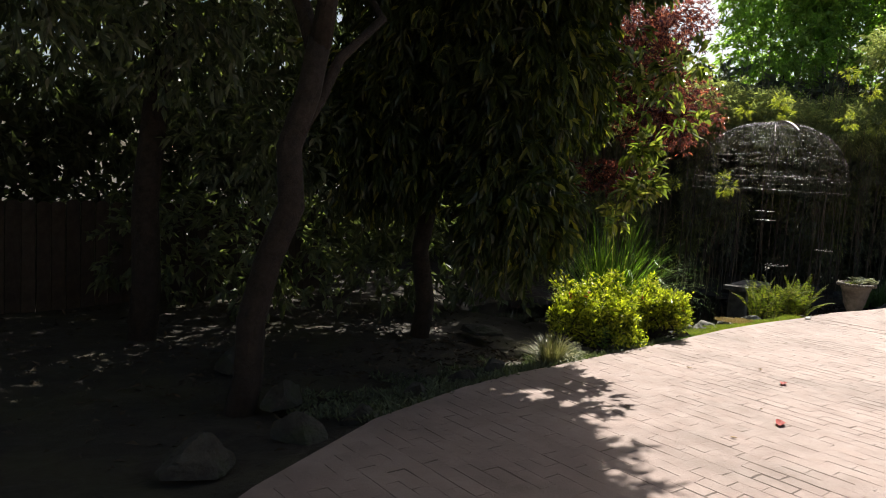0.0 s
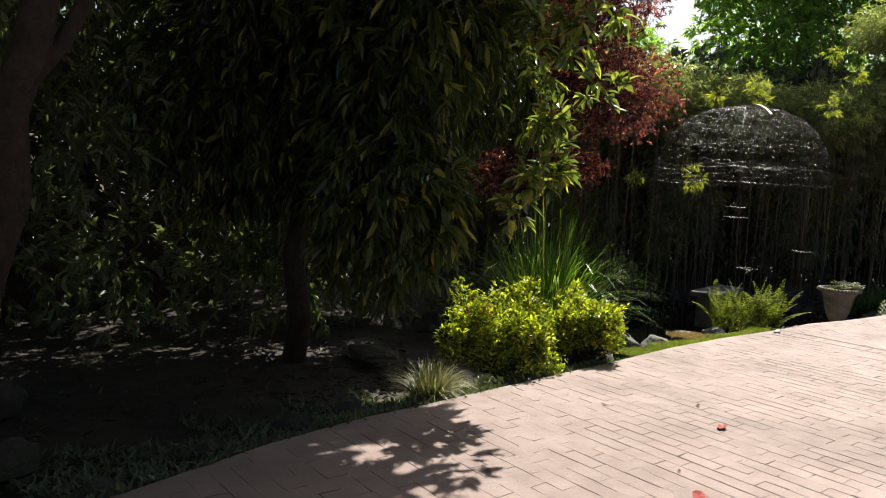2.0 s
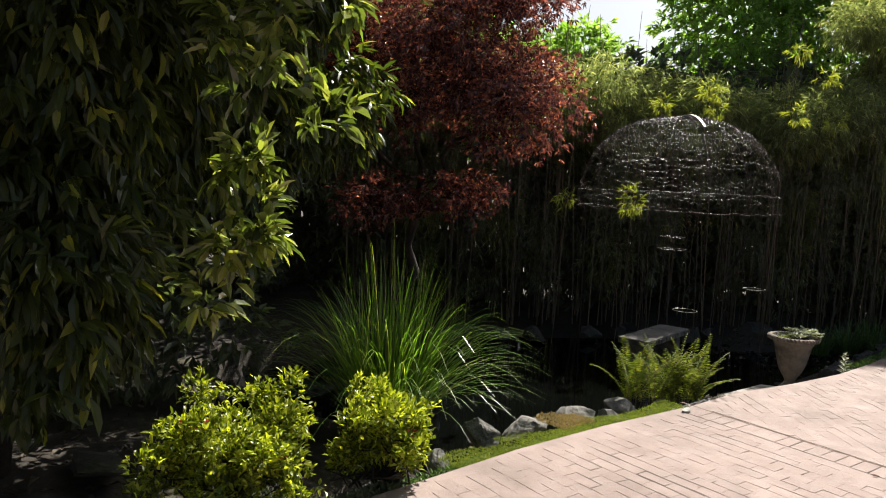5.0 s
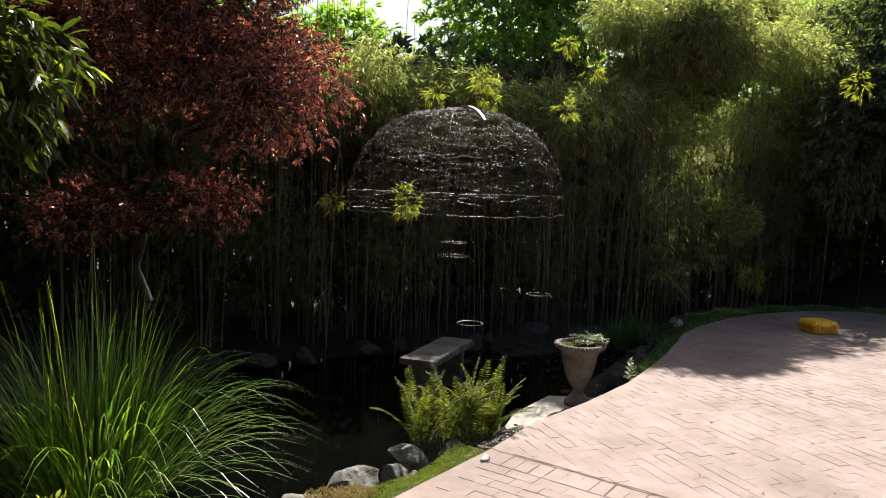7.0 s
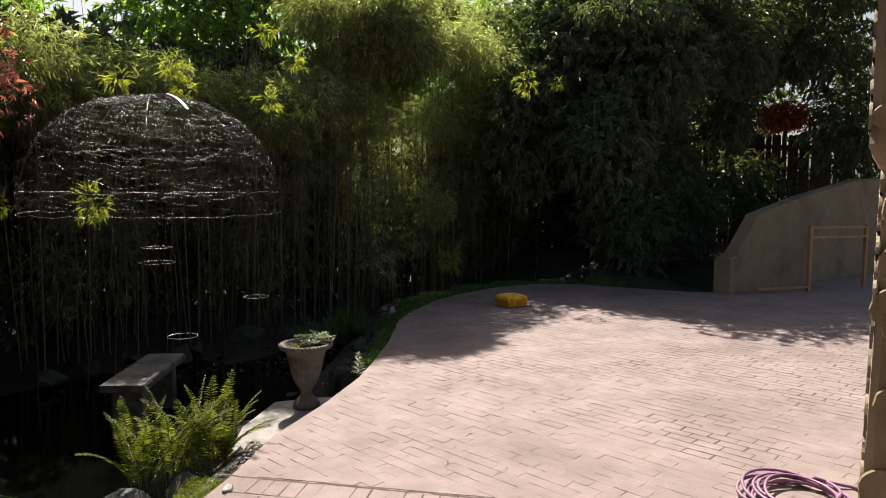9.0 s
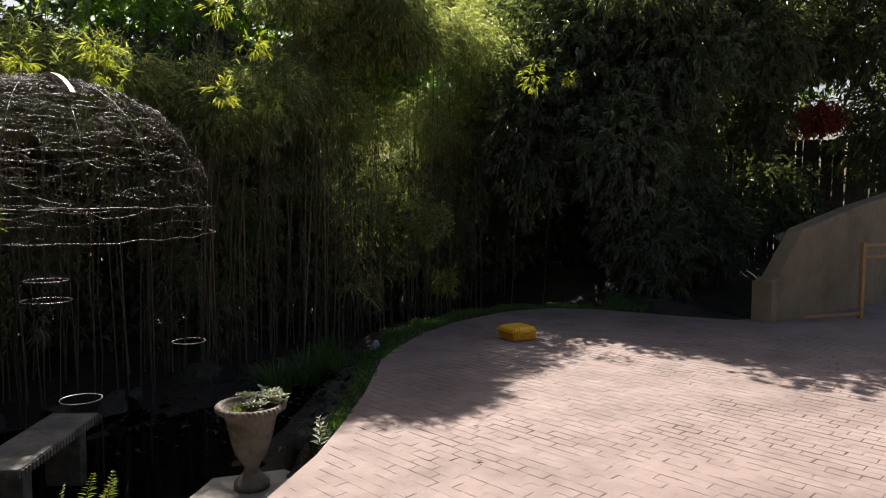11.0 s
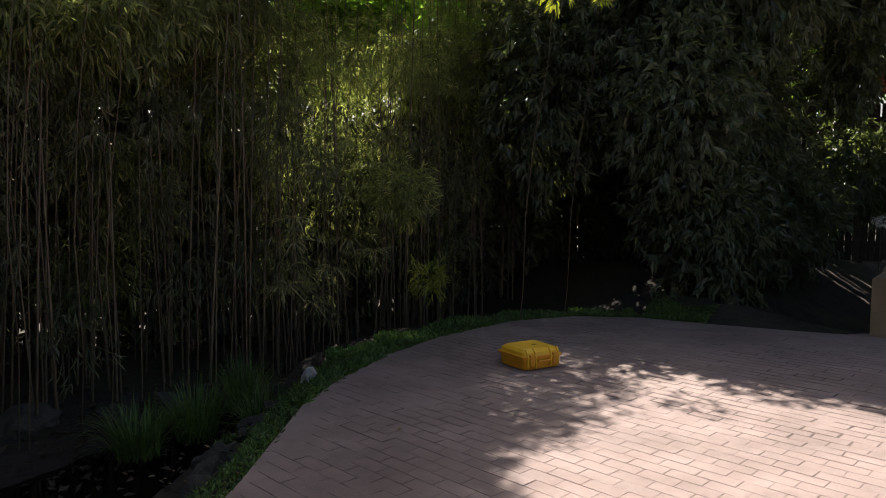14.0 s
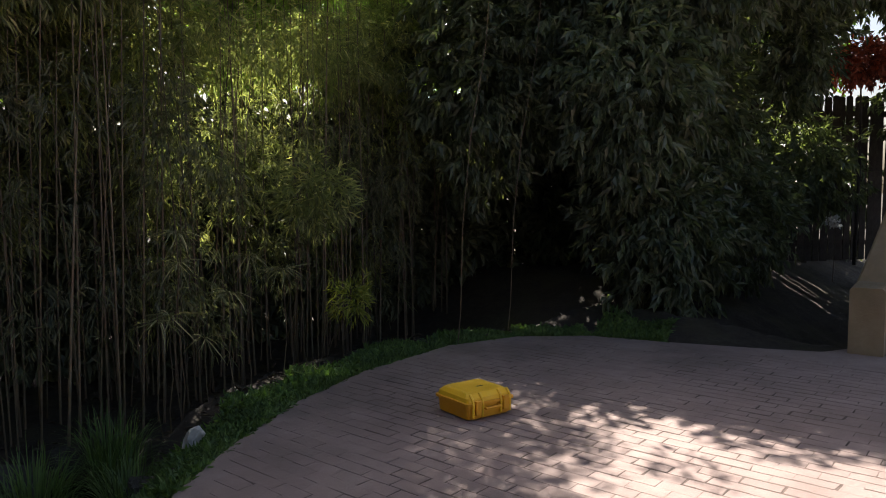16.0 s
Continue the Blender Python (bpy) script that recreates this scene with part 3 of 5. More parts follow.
P, D, L, W = sprig_leaves(EVER, 14500, 9, 0.15, 0.042, droop=0.9, spread=0.8, reach=0.12)
t = tree("evergreen_tree", (-0.2, 6.9, -0.2), "dark evergreen tree with long drooping glossy leaves", [((-0.2, 6.9, -0.3), (0.1, 6.7, 3.2), 0.15, 0.10, 0.05), ((0.0, 6.8, 1.2), (1.1, 6.3, 3.2), 0.2, 0.05, 0.015),
         ((0.0, 6.8, 1.0), (0.9, 6.2, 1.8), 0.2, 0.035, 0.01), ((0.0, 6.8, 1.6), (-0.8, 6.6, 3.0), 0.2, 0.05, 0.02)], [leaf_mesh("crown", P, D, L, W, M["ever_leaf"], fine=True)])
# leaf layer above the view, added to cast the shadow on the near patio
SHADOW_CANOPY = [(1.85, 6.1, 3.75, 0.72, 0.75, 0.22), (1.7, 6.6, 3.8, 0.72, 0.65, 0.22), (1.0, 5.9, 3.9, 0.8, 0.9, 0.3), (0.4, 7.0, 4.0, 0.9, 0.9, 0.3), (1.7, 7.95, 3.8, 0.85, 0.5, 0.25), (0.8, 7.9, 3.9, 0.8, 0.7, 0.3)]
P, D, L, W = sprig_leaves(SHADOW_CANOPY, 5000, 9, 0.14, 0.045, droop=0.6, spread=0.9, reach=0.1)
o = crown(t, leaf_mesh("crown", P, D, L, W, M["ever_leaf"], fine=True))
o.matrix_local = Matrix.Translation((0.2, -6.9, 0.2))
# sunlit right fringe of the crown, in the lighter leaf copy
LIT_FRINGE = [(x, y, z, 0.09, 0.12, 0.09) for x, y, z in ((1.48, 5.95, 2.37), (1.73, 5.95, 2.4), (1.9, 5.95, 2.41), (2.02, 5.95, 2.5), (1.49, 5.95, 2.23), (1.62, 5.95, 2.09), (1.87, 5.95, 2.04), (1.95, 5.95, 1.96), (1.77, 5.95, 2.21), (1.61, 5.95, 1.76), (1.48, 5.95, 1.7), (1.62, 5.95, 1.52), (1.53, 5.95, 1.37), (1.64, 5.95, 1.44), (1.46, 5.95, 1.15))]
P, D, L, W = sprig_leaves(LIT_FRINGE, 100, 8, 0.115, 0.046, droop=0.15, spread=1.0, reach=0.05)
o = part("young_leaves", leaf_mesh("young_leaves", P, D, L, W, M["lit_leaf"], fine=True), None, t, "yellow-green fringe leaves, sunlight put into their colour")
o.matrix_local = Matrix.Translation((0.2, -6.9, 0.2))

# shade trees on the dark side
# clumps over the path's start are out of view, added to block skylight
SHADE = [(2.6, -0.6, 5.6, 2.5, 2.4, 0.7), (4.4, 1.4, 6.2, 2.0, 2.0, 0.6), (-0.8, 1.8, 6.4, 2.8, 2.4, 0.6), (0.5, 0.5, 5.5, 2.0, 2.0, 0.8), (-2.0, -2.0, 5.0, 2.5, 2.0, 1.0), (1.5, 2.5, 5.9, 1.5, 1.5, 0.6), (-3.0, 0.8, 5.0, 2.4, 2.0, 1.0), (-5.2, 5.0, 5.0, 2.0, 2.6, 1.2), (-0.4, 5.2, 5.7, 1.9, 1.9, 0.8), (-2.4, 8.8, 5.2, 2.4, 1.8, 1.0), (-2.2, 5.6, 2.6, 0.9, 0.9, 0.7), (-1.6, 6.4, 1.6, 0.7, 0.6, 0.6), (-1.6, 4.6, 4.6, 1.9, 1.6, 1.1), (-3.4, 6.4, 3.6, 1.6, 1.6, 1.4), (-2.0, 7.6, 3.4, 1.5, 1.3, 1.4), (-3.0, 4.6, 2.9, 1.0, 1.2, 1.0), (-0.6, 3.2, 5.0, 1.7, 1.6, 0.9), (-3.6, 2.6, 4.2, 1.8, 1.8, 1.4),
         (-2.4, 8.0, 2.2, 1.2, 0.7, 0.6)]
P, D, L, W = sprig_leaves(SHADE, 20000, 8, 0.12, 0.046, droop=0.4, reach=0.16)
tree("shade_tree", (-1.25, 4.35, -0.2), "dark leaning tree with dense small leaves and an added unseen canopy", [((-1.25, 4.35, -0.3), (-0.85, 4.5, 2.2), 0.08, 0.10, 0.075), ((-0.85, 4.5, 2.15), (-0.7, 3.6, 4.8), 0.2, 0.07, 0.02), ((-0.87, 4.5, 2.1), (-2.2, 5.0, 4.4), 0.2, 0.06, 0.02),
     ((-0.95, 4.45, 1.6), (-0.2, 5.2, 3.4), 0.15, 0.045, 0.015)], [leaf_mesh("crown", P, D, L, W, M["dark_leaf"])])
# the first three clumps, above the view, are added to shade the bed
BACK = [(0.0, 10.4, 4.8, 1.5, 1.1, 0.8), (-1.8, 10.0, 4.6, 1.6, 1.2, 0.9), (-3.8, 9.0, 5.0, 1.6, 1.4, 0.9), (-0.6, 7.6, 0.45, 0.7, 0.5, 0.5), (-1.7, 7.1, 0.5, 0.8, 0.5, 0.6), (-2.9, 7.3, 0.5, 0.8, 0.5, 0.6), (-0.2, 8.4, 0.9, 0.8, 0.7, 0.9), (0.6, 8.6, 0.4, 0.6, 0.5, 0.5), (-4.6, 9.5, 3.2, 2.0, 1.5, 1.8), (-2.6, 11.0, 3.6, 2.0, 1.4, 1.9), (-0.4, 11.6, 2.6, 1.2, 1.0, 1.6), (-6.5, 7.5, 3.2, 1.6, 1.8, 2.2), (0.4, 13.2, 3.4, 1.8, 1.3, 2.2), (-1.2, 8.9, 1.0, 1.0, 0.8, 0.8), (-3.4, 8.2, 0.6, 0.8, 0.6, 0.7), (-6.4, 3.2, 3.2, 1.4, 2.0, 2.6)]
P, D, L, W = sprig_leaves(BACK, 7800, 8, 0.13, 0.055, droop=0.3, reach=0.2)
tree("shade_tree", (-2.6, 6.1, -0.3), "tall dark tree with an upright trunk", [((-2.6, 6.1, -0.4), (-2.5, 6.3, 4.6), 0.08, 0.13, 0.08), ((-2.5, 6.2, 2.4), (-4.2, 8.6, 3.6), 0.2, 0.06, 0.02), ((-2.5, 6.3, 3.4), (-2.4, 9.8, 3.8), 0.2, 0.06, 0.02)], [leaf_mesh("crown", P, D, L, W, M["dark_leaf"])])

# red maple beyond the pond
# clumps at y 11.8 and 11.9 are hidden, added to shade the lower lobe
MAPLE = [(3.0, 10.3, 2.55, 0.80, 0.65, 0.62), (2.2, 10.7, 3.3, 1.1, 0.9, 0.8), (1.2, 10.4, 2.7, 0.55, 0.6, 0.75), (2.5, 10.6, 1.60, 0.55, 0.45, 0.24), (1.6, 10.6, 1.5, 0.5, 0.5, 0.3), (0.9, 11.0, 3.6, 1.0, 0.9, 0.8),
         (2.9, 10.9, 3.9, 0.9, 0.8, 0.5), (3.0, 11.8, 3.0, 0.8, 0.5, 0.5), (2.1, 11.9, 3.0, 0.8, 0.5, 0.6), (1.9, 10.2, 2.5, 0.25, 0.25, 0.45)]
c, out = in_clumps(MAPLE, 4200, 0.5)
way = unit(out * 0.8 + RNG.normal(0, 0.5, c.shape) + np.array([0, -0.1, -0.45]))
P = np.repeat(c, 5, 0) + RNG.normal(0, 0.055, (len(c) * 5, 3))
D = np.repeat(way, 5, 0) + RNG.normal(0, 0.45, P.shape)
tree("red_maple", (1.9, 11.3, -0.35), "red japanese maple with fine drooping leaves", [((1.9, 11.3, -0.5), (2.0, 11.0, 1.5), 0.1, 0.08, 0.05), ((2.0, 11.0, 1.4), (2.9, 10.4, 2.6), 0.15, 0.035, 0.01), ((2.0, 11.0, 1.4), (1.2, 10.6, 2.8), 0.15, 0.035, 0.01),
     ((2.0, 11.0, 1.3), (2.6, 10.6, 1.6), 0.1, 0.025, 0.008), ((2.0, 11.0, 1.5), (2.2, 10.8, 3.6), 0.15, 0.04, 0.01)], [palmate_mesh("crown", P, D, RNG.uniform(0.045, 0.085, len(P)), M["maple"])], "tree")

# big dark tree by the curved wall
# highest clumps lie above the view, added to shade the wall and patio
RIGHT = [(15.4, 8.2, 6.4, 2.0, 1.6, 0.5), (17.6, 12.9, 1.5, 1.0, 0.7, 0.6), (19.2, 12.4, 1.8, 0.9, 0.6, 0.7), (18.16, 12.60, 3.23, 0.55, 0.45, 0.6), (18.61, 12.60, 2.24, 0.55, 0.45, 0.6), (20.99, 12.60, 1.57, 0.55, 0.45, 0.6), (19.3, 11.0, 5.0, 1.2, 0.9, 0.9), (17.6, 13.8, 3.6, 1.3, 0.9, 1.0), (16.0, 13.2, 5.9, 2.0, 1.8, 0.9), (18.4, 10.5, 6.3, 2.0, 1.6, 0.8), (16.4, 9.5, 6.6, 1.6, 1.2, 0.6), (14.3, 13.8, 5.0, 0.9, 1.1, 0.8), (19.6, 12.6, 4.9, 1.6, 1.2, 0.8), (20.4, 10.6, 3.4, 1.2, 1.2, 1.6), (14.9, 12.6, 0.9, 1.2, 0.6, 0.8), (16.4, 12.6, 1.1, 1.0, 0.7, 0.9), (15.2, 14.0, 3.8, 2.2, 1.9, 1.7), (13.9, 12.7, 2.6, 0.9, 0.8, 1.1), (14.6, 12.9, 1.3, 0.9, 0.7, 0.8), (15.9, 13.2, 2.4, 1.3, 1.0, 1.3), (14.9, 12.5, 4.2, 1.2, 1.2, 1.1), (13.9, 12.3, 5.0, 0.9, 1.0, 0.3), (18.0, 12.3, 3.6, 0.7, 0.5, 0.9), (17.8, 13.8, 2.3, 0.9, 0.5, 0.7), (13.6, 14.4, 3.0, 1.1, 0.9, 1.6), (16.8, 12.2, 4.8, 1.6, 1.4, 1.0), (15.2, 14.7, 5.3, 1.7, 1.6, 1.0), (18.5, 12.6, 5.2, 1.6, 1.4, 0.9)]
P, D, L, W = sprig_leaves(RIGHT, 24000, 8, 0.15, 0.055, droop=0.6, reach=0.18)
tree("dark_tree", (15.2, 13.9, 0.3), "large dark tree with drooping leaves beside the curved wall", [((15.2, 13.9, 0.2), (15.1, 13.8, 3.6), 0.12, 0.14, 0.09), ((15.1, 13.8, 2.6), (14.0, 12.4, 3.8), 0.2, 0.06, 0.02), ((15.1, 13.8, 2.8), (16.6, 12.4, 4.4), 0.2, 0.06, 0.02)], [leaf_mesh("crown", P, D, L, W, M["dark_leaf"])])

# bright trees behind the bamboo
# second and third have height added above the view, to shade the bamboo
GREEN = [(3.6, 16.8, 3.2, 1.6, 1.0, 1.2), (7.6, 17.2, 4.7, 1.4, 1.2, 2.2), (9.5, 17.6, 4.9, 1.4, 1.2, 2.3), (1.2, 16.4, 3.8, 1.5, 1.2, 1.6), (12.8, 18.6, 3.9, 1.2, 0.9, 0.9), (16.2, 19.2, 4.6, 1.6, 1.3, 2.0), (18.6, 17.6, 4.2, 1.8, 1.6, 1.8), (22.5, 14.8, 4.6, 1.6, 1.8, 1.8)]
for gx, gy, gz, ga, gb, gc in GREEN:
    clumps = [(gx, gy, gz, ga, gb, gc), (gx - 0.5 * ga, gy - 0.2, gz + 0.7 * gc, ga * 0.6, gb * 0.7, gc * 0.55), (gx + 0.55 * ga, gy - 0.3, gz + 0.8 * gc, ga * 0.55, gb * 0.7, gc * 0.5)]
    P, D, L, W = sprig_leaves(clumps, 2300, 8, 0.15, 0.062, droop=0.2, reach=0.2)
    tree("laurel_tree", (gx, gy, -0.1), "bright green leafy tree behind the bamboo", [((gx, gy, -0.2), (gx + 0.2, gy, gz), 0.15, 0.09, 0.04)], [leaf_mesh("crown", P, D, L, W, M["laurel"])])


def hedge(line, low, high, thick, count, label):
    """A dense dark hedge along a line."""
    clumps = []
    for (x0, y0), (x1, y1) in zip(line, line[1:]):
        n = max(1, round(math.hypot(x1 - x0, y1 - y0) / 0.8))
        for k in range(n):
            f = (k + 0.5) / n
            for h in np.arange(low + 0.4, high, 0.7):
                clumps.append((x0 + (x1 - x0) * f + RNG.normal(0, 0.12), y0 + (y1 - y0) * f + RNG.normal(0, 0.12), h, 0.6, thick, 0.5))
    P, D, L, W = sprig_leaves(clumps, count, 6, 0.20, 0.095, droop=0.4, reach=0.15, shell=0.7)
    bm = bmesh.new()
    for k, c in enumerate(clumps[::5]):
        tube(bm, limb_points((c[0], c[1], low - 0.1), (c[0], c[1], high - 0.3), 0.15, 6, k), [0.03, 0.026, 0.022, 0.018, 0.013, 0.008], 5)
    x, y = line[0]
    t = thing("hedge", (x, y, low), label, "hedge")
    o = part("leaves", leaf_mesh("leaves", P, D, L, W, M["hedge_leaf"]), None, t)
    o.matrix_local = Matrix.Translation((-x, -y, -low))
    o = part("stem_work", bm, M["bark"], t)
    o["kind"] = "stuff"
    o.matrix_local = Matrix.Translation((-x, -y, -low))


# filler hedges, added as a dark backing that keeps light out
hedge([(-0.5, 14.6), (3.5, 15.9), (7.5, 16.0), (10.2, 16.4)], -0.3, 3.7, 0.5, 9800, "dark dense hedge behind the bamboo")
hedge([(10.2, 16.5), (12.2, 17.0)], -0.3, 2.6, 0.5, 1300, "low dark hedge behind the bamboo")
hedge([(12.2, 16.9), (15.0, 16.0), (18.0, 14.6)], -0.2, 3.0, 0.5, 4200, "dark dense hedge in front of the fence")
hedge([(-7.6, 1.5), (-7.2, 5.0), (-5.0, 9.2), (-2.6, 12.0), (-0.5, 14.4)], -0.3, 2.5, 0.6, 6800, "dark dense hedge behind the shaded bed")
hedge([(15.5, 18.6), (19.0, 15.6), (22.6, 12.6)], 0.2, 2.9, 0.4, 1600, "loose dark hedge behind the tall fence, added to dim its gaps")
# unseen back fence, added behind the filler hedge to close it off dark
build_fence("board_fence", (-1.0, 16.4), (14.5, 17.9), -0.1, 2.0, "dark weathered board fence behind the hedge, unseen, added as backing", seed=3)

# ---- bamboo ----
BAMBOO = [(1.6, 14.2), (3.2, 14.3), (4.8, 14.5), (6.4, 14.5), (7.8, 14.6), (9.2, 14.9), (10.5, 15.2), (11.8, 15.6), (13.2, 16.0)]


def culm_mesh(seed):
    rnd = random.Random(seed)
    h, r = rnd.uniform(3.6, 5.0), rnd.uniform(0.0055, 0.0115)
    lean = Vector((rnd.uniform(-0.035, 0.035), rnd.uniform(-0.05, 0.02)))
    bm = bmesh.new()
    pts, rad = [], []
    z = -0.1
    while z < h:
        f = z / h
        x, y = lean.x * z + lean.x * f * f * 2, lean.y * z + lean.y * f * f * 2
        for dz, k in ((0, 1.0), (0.012, 1.22), (0.024, 1.0)):
            pts.append((x, y, z + dz))
            rad.append(r * k * (1 - 0.7 * f))
        z += rnd.uniform(0.24, 0.32)
    tube(bm, pts, rad, 6)
    me = bpy.data.meshes.new("culm")
    bm.to_mesh(me)
    bm.free()
    me.materials.append(M["culm"])
    me.polygons.foreach_set("use_smooth", [True] * len(me.polygons))
    return me


CULMS = [culm_mesh(s) for s in range(9)]


def build_bamboo(i, x, y, rnd):
    t = thing("bamboo_clump", (x, y, -0.3), "dense bamboo clump with thin upright canes and narrow leaves", "bamboo", "bamboo screen")
    for k in range(30):
        o = part("culm", rnd.choice(CULMS), None, t)
        o.matrix_local = pose(rnd.uniform(-0.85, 0.85), rnd.uniform(-0.75, 0.7), 0, rnd.uniform(-2, 2), rnd.uniform(-2, 2), rnd.uniform(0, 360))
    thin = i in (6, 7)
    top = 3.5 if thin else 3.7 if 2.2 < x < 5.6 else 3.5 if x < 8.6 else 5.0
    cl = [(rnd.uniform(-0.8, 0.8), rnd.uniform(-0.9, 0.6), rnd.uniform(3.0, top), rnd.uniform(0.35, 0.6), rnd.uniform(0.3, 0.5), rnd.uniform(0.3, 0.55)) for _ in range(18)]
    cl += [(rnd.uniform(-0.8, 0.8), rnd.uniform(-0.3, 0.9), rnd.uniform(0.9, 2.8), 0.4, 0.3, 0.5) for _ in range(30 if thin else 3)]
    # overhang placed for the dappled shadow it casts on the patio
    if i in (5, 6, 7):
        over = [(rnd.uniform(0.1 if i == 5 else -0.9, 0.9), rnd.uniform(-1.4, -0.5), rnd.uniform(4.3, 5.2), 0.55, 0.45, 0.35) for _ in range(4 if i == 7 else 9)]
        P, D, L, W = sprig_leaves(over, 500 if i == 7 else 2400, 7, 0.12, 0.019, droop=0.6, spread=0.9, reach=0.16, shell=0.6)
        part("overhanging_leaves", leaf_mesh("overhanging_leaves", P, D, L, W, M["bamboo_leaf"]), None, t)
    # leaf layer above the view, added to shade the patio round the case
    if i in (6, 7, 8):
        shade_layer = [(rnd.uniform(-0.3, 1.3), rnd.uniform(0.25, 1.35), rnd.uniform(5.5, 6.1), 0.6, 0.5, 0.25) for _ in range(14)]
        P, D, L, W = sprig_leaves(shade_layer, 2600, 7, 0.13, 0.022, droop=0.5, spread=0.9, reach=0.2, shell=0.7)
        part("top_leaves", leaf_mesh("top_leaves", P, D, L, W, M["bamboo_leaf"]), None, t)
    P, D, L, W = sprig_leaves(cl, 1750 if thin else 3600, 7, 0.095 if thin else 0.12, 0.014 if thin else 0.019, droop=0.6, spread=0.9, reach=0.16, shell=0.6)
    part("leaves", leaf_mesh("leaves", P, D, L, W, M["bamboo_leaf"]), None, t)
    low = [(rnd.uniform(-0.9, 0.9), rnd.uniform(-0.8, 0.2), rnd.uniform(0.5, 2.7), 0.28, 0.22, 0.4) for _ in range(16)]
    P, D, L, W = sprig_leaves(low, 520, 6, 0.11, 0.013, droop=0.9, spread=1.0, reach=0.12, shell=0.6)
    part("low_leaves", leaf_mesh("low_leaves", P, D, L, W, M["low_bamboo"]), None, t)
    return t


rnd = random.Random(11)
for i, (x, y) in enumerate(BAMBOO):
    build_bamboo(i, x, y, rnd)


# ---- grasses, shrubs, ferns ----
def blades_mesh(name, count, height, spread, width, mat, seed, stiff=0.5, segs=6, base=0.12):
    """Arching blades from one tussock."""
    r = np.random.default_rng(seed)
    a = r.uniform(0, 2 * np.pi, count)
    h = height * r.uniform(0.55, 1.08, count)
    reach = spread * r.random(count) ** 0.8
    b = base * np.sqrt(r.random(count))
    ba = a + r.normal(0, 0.6, count)
    V = []
    for k in range(segs + 1):
        f = k / segs
        out = b + reach * (f ** (1.2 + stiff))
        z = h * (f - 0.55 * (reach / max(spread, 1e-6)) * f ** 3.2)
        x, y = b * np.cos(ba) + (out - b) * np.cos(a), b * np.sin(ba) + (out - b) * np.sin(a)
        w = width * (1 - f ** 2.2) * 0.5 + 0.0004
        V.append(np.stack([x - np.sin(a) * w, y + np.cos(a) * w, z], -1))
        V.append(np.stack([x + np.sin(a) * w, y - np.cos(a) * w, z], -1))
    V = np.stack(V, 1)
    k2 = 2 * (segs + 1)
    q = np.array([[2 * k, 2 * k + 1, 2 * k + 3, 2 * k + 2] for k in range(segs)])
    F = (q[None] + (np.arange(count) * k2)[:, None, None]).reshape(-1, 4)
    return quads_mesh(name, V.reshape(-1, 3), F, mat)


t = thing("tall_grass", (2.02, 8.5, -0.42), "tall arching green ornamental grass clump at the pond's edge", "grass")
part("tuft", blades_mesh("tuft", 560, 1.8, 1.15, 0.011, M["grass"], 5, 0.2, 9, 0.24), None, t)
o = part("dry_stalks", blades_mesh("dry_stalks", 9, 1.1, 0.8, 0.010, M["sedge"], 15, 0.1, 8, 0.3), None, t, "pale dry stalks")
o = part("long_blades", blades_mesh("long_blades", 240, 1.5, 1.25, 0.009, M["grass"], 16, 0.05, 9, 0.2), None, t)
t = thing("sedge_tuft", (0.93, 5.72, -0.12), "small tuft of pale striped sedge beside the patio", "grass")
part("tuft", blades_mesh("tuft", 420, 0.36, 0.30, 0.008, M["sedge"], 6, 0.2, 5, 0.07), None, t)

for k, (x, y, h) in enumerate(((8.16, 13.12, 0.55), (8.62, 12.95, 0.42), (8.75, 13.55, 0.6), (7.7, 13.0, 0.5))):
    t = thing("pond_grass", (x, y, -0.45), "dark green grass tuft standing in the pond's shallows", "grass", "pond grasses")
    part("tuft", blades_mesh("tuft", 260, h, 0.38, 0.008, M["cover"], 60 + k, 0.3, 5, 0.14), None, t)


def azalea(x, y, r, h, label, seed):
    t = thing("azalea_bush", (x, y, -0.08), label, "shrub", "azaleas")
    rnd = random.Random(seed)
    cl = [(rnd.uniform(-0.6, 0.6) * r, rnd.uniform(-0.5, 0.5) * r, h * rnd.uniform(0.35, 0.78), r * rnd.uniform(0.20, 0.36), r * rnd.uniform(0.20, 0.36), h * rnd.uniform(0.12, 0.22)) for _ in range(15)]
    cl += [(rnd.uniform(-0.85, 0.85) * r, rnd.uniform(-0.8, 0.3) * r, h * rnd.uniform(0.2, 0.55), r * 0.22, r * 0.22, h * 0.14) for _ in range(9)]
    cl += [(rnd.uniform(-0.7, 0.7) * r, rnd.uniform(-0.6, 0.6) * r, h * rnd.uniform(0.75, 1.0), r * rnd.uniform(0.10, 0.2), r * rnd.uniform(0.10, 0.2), h * rnd.uniform(0.08, 0.15)) for _ in range(7)]
    P, D, L, W = sprig_leaves(cl, 1000, 9, 0.042, 0.020, droop=-0.6, spread=1.1, reach=0.03, shell=0.3)
    part("leaves", leaf_mesh("leaves", P, D, L, W, M["azalea_leaf"], fine=True), None, t)
    part("twig_frame", twigs_mesh(cl, (0, 0, 0), 26, 0.005), None, t)
    P, D, L, W = sprig_leaves(cl, 5, 6, 0.035, 0.022, droop=-0.4, reach=0.01)
    part("flowers", leaf_mesh("flowers", P, D, L, W, M["azalea_flower"]), None, t, "few red flowers")
    return t


azalea(1.42, 6.50, 0.44, 0.62, "yellow-green azalea bush with a few red flowers", 4)
azalea(2.14, 6.98, 0.34, 0.58, "smaller yellow-green azalea bush beside the grass", 9)


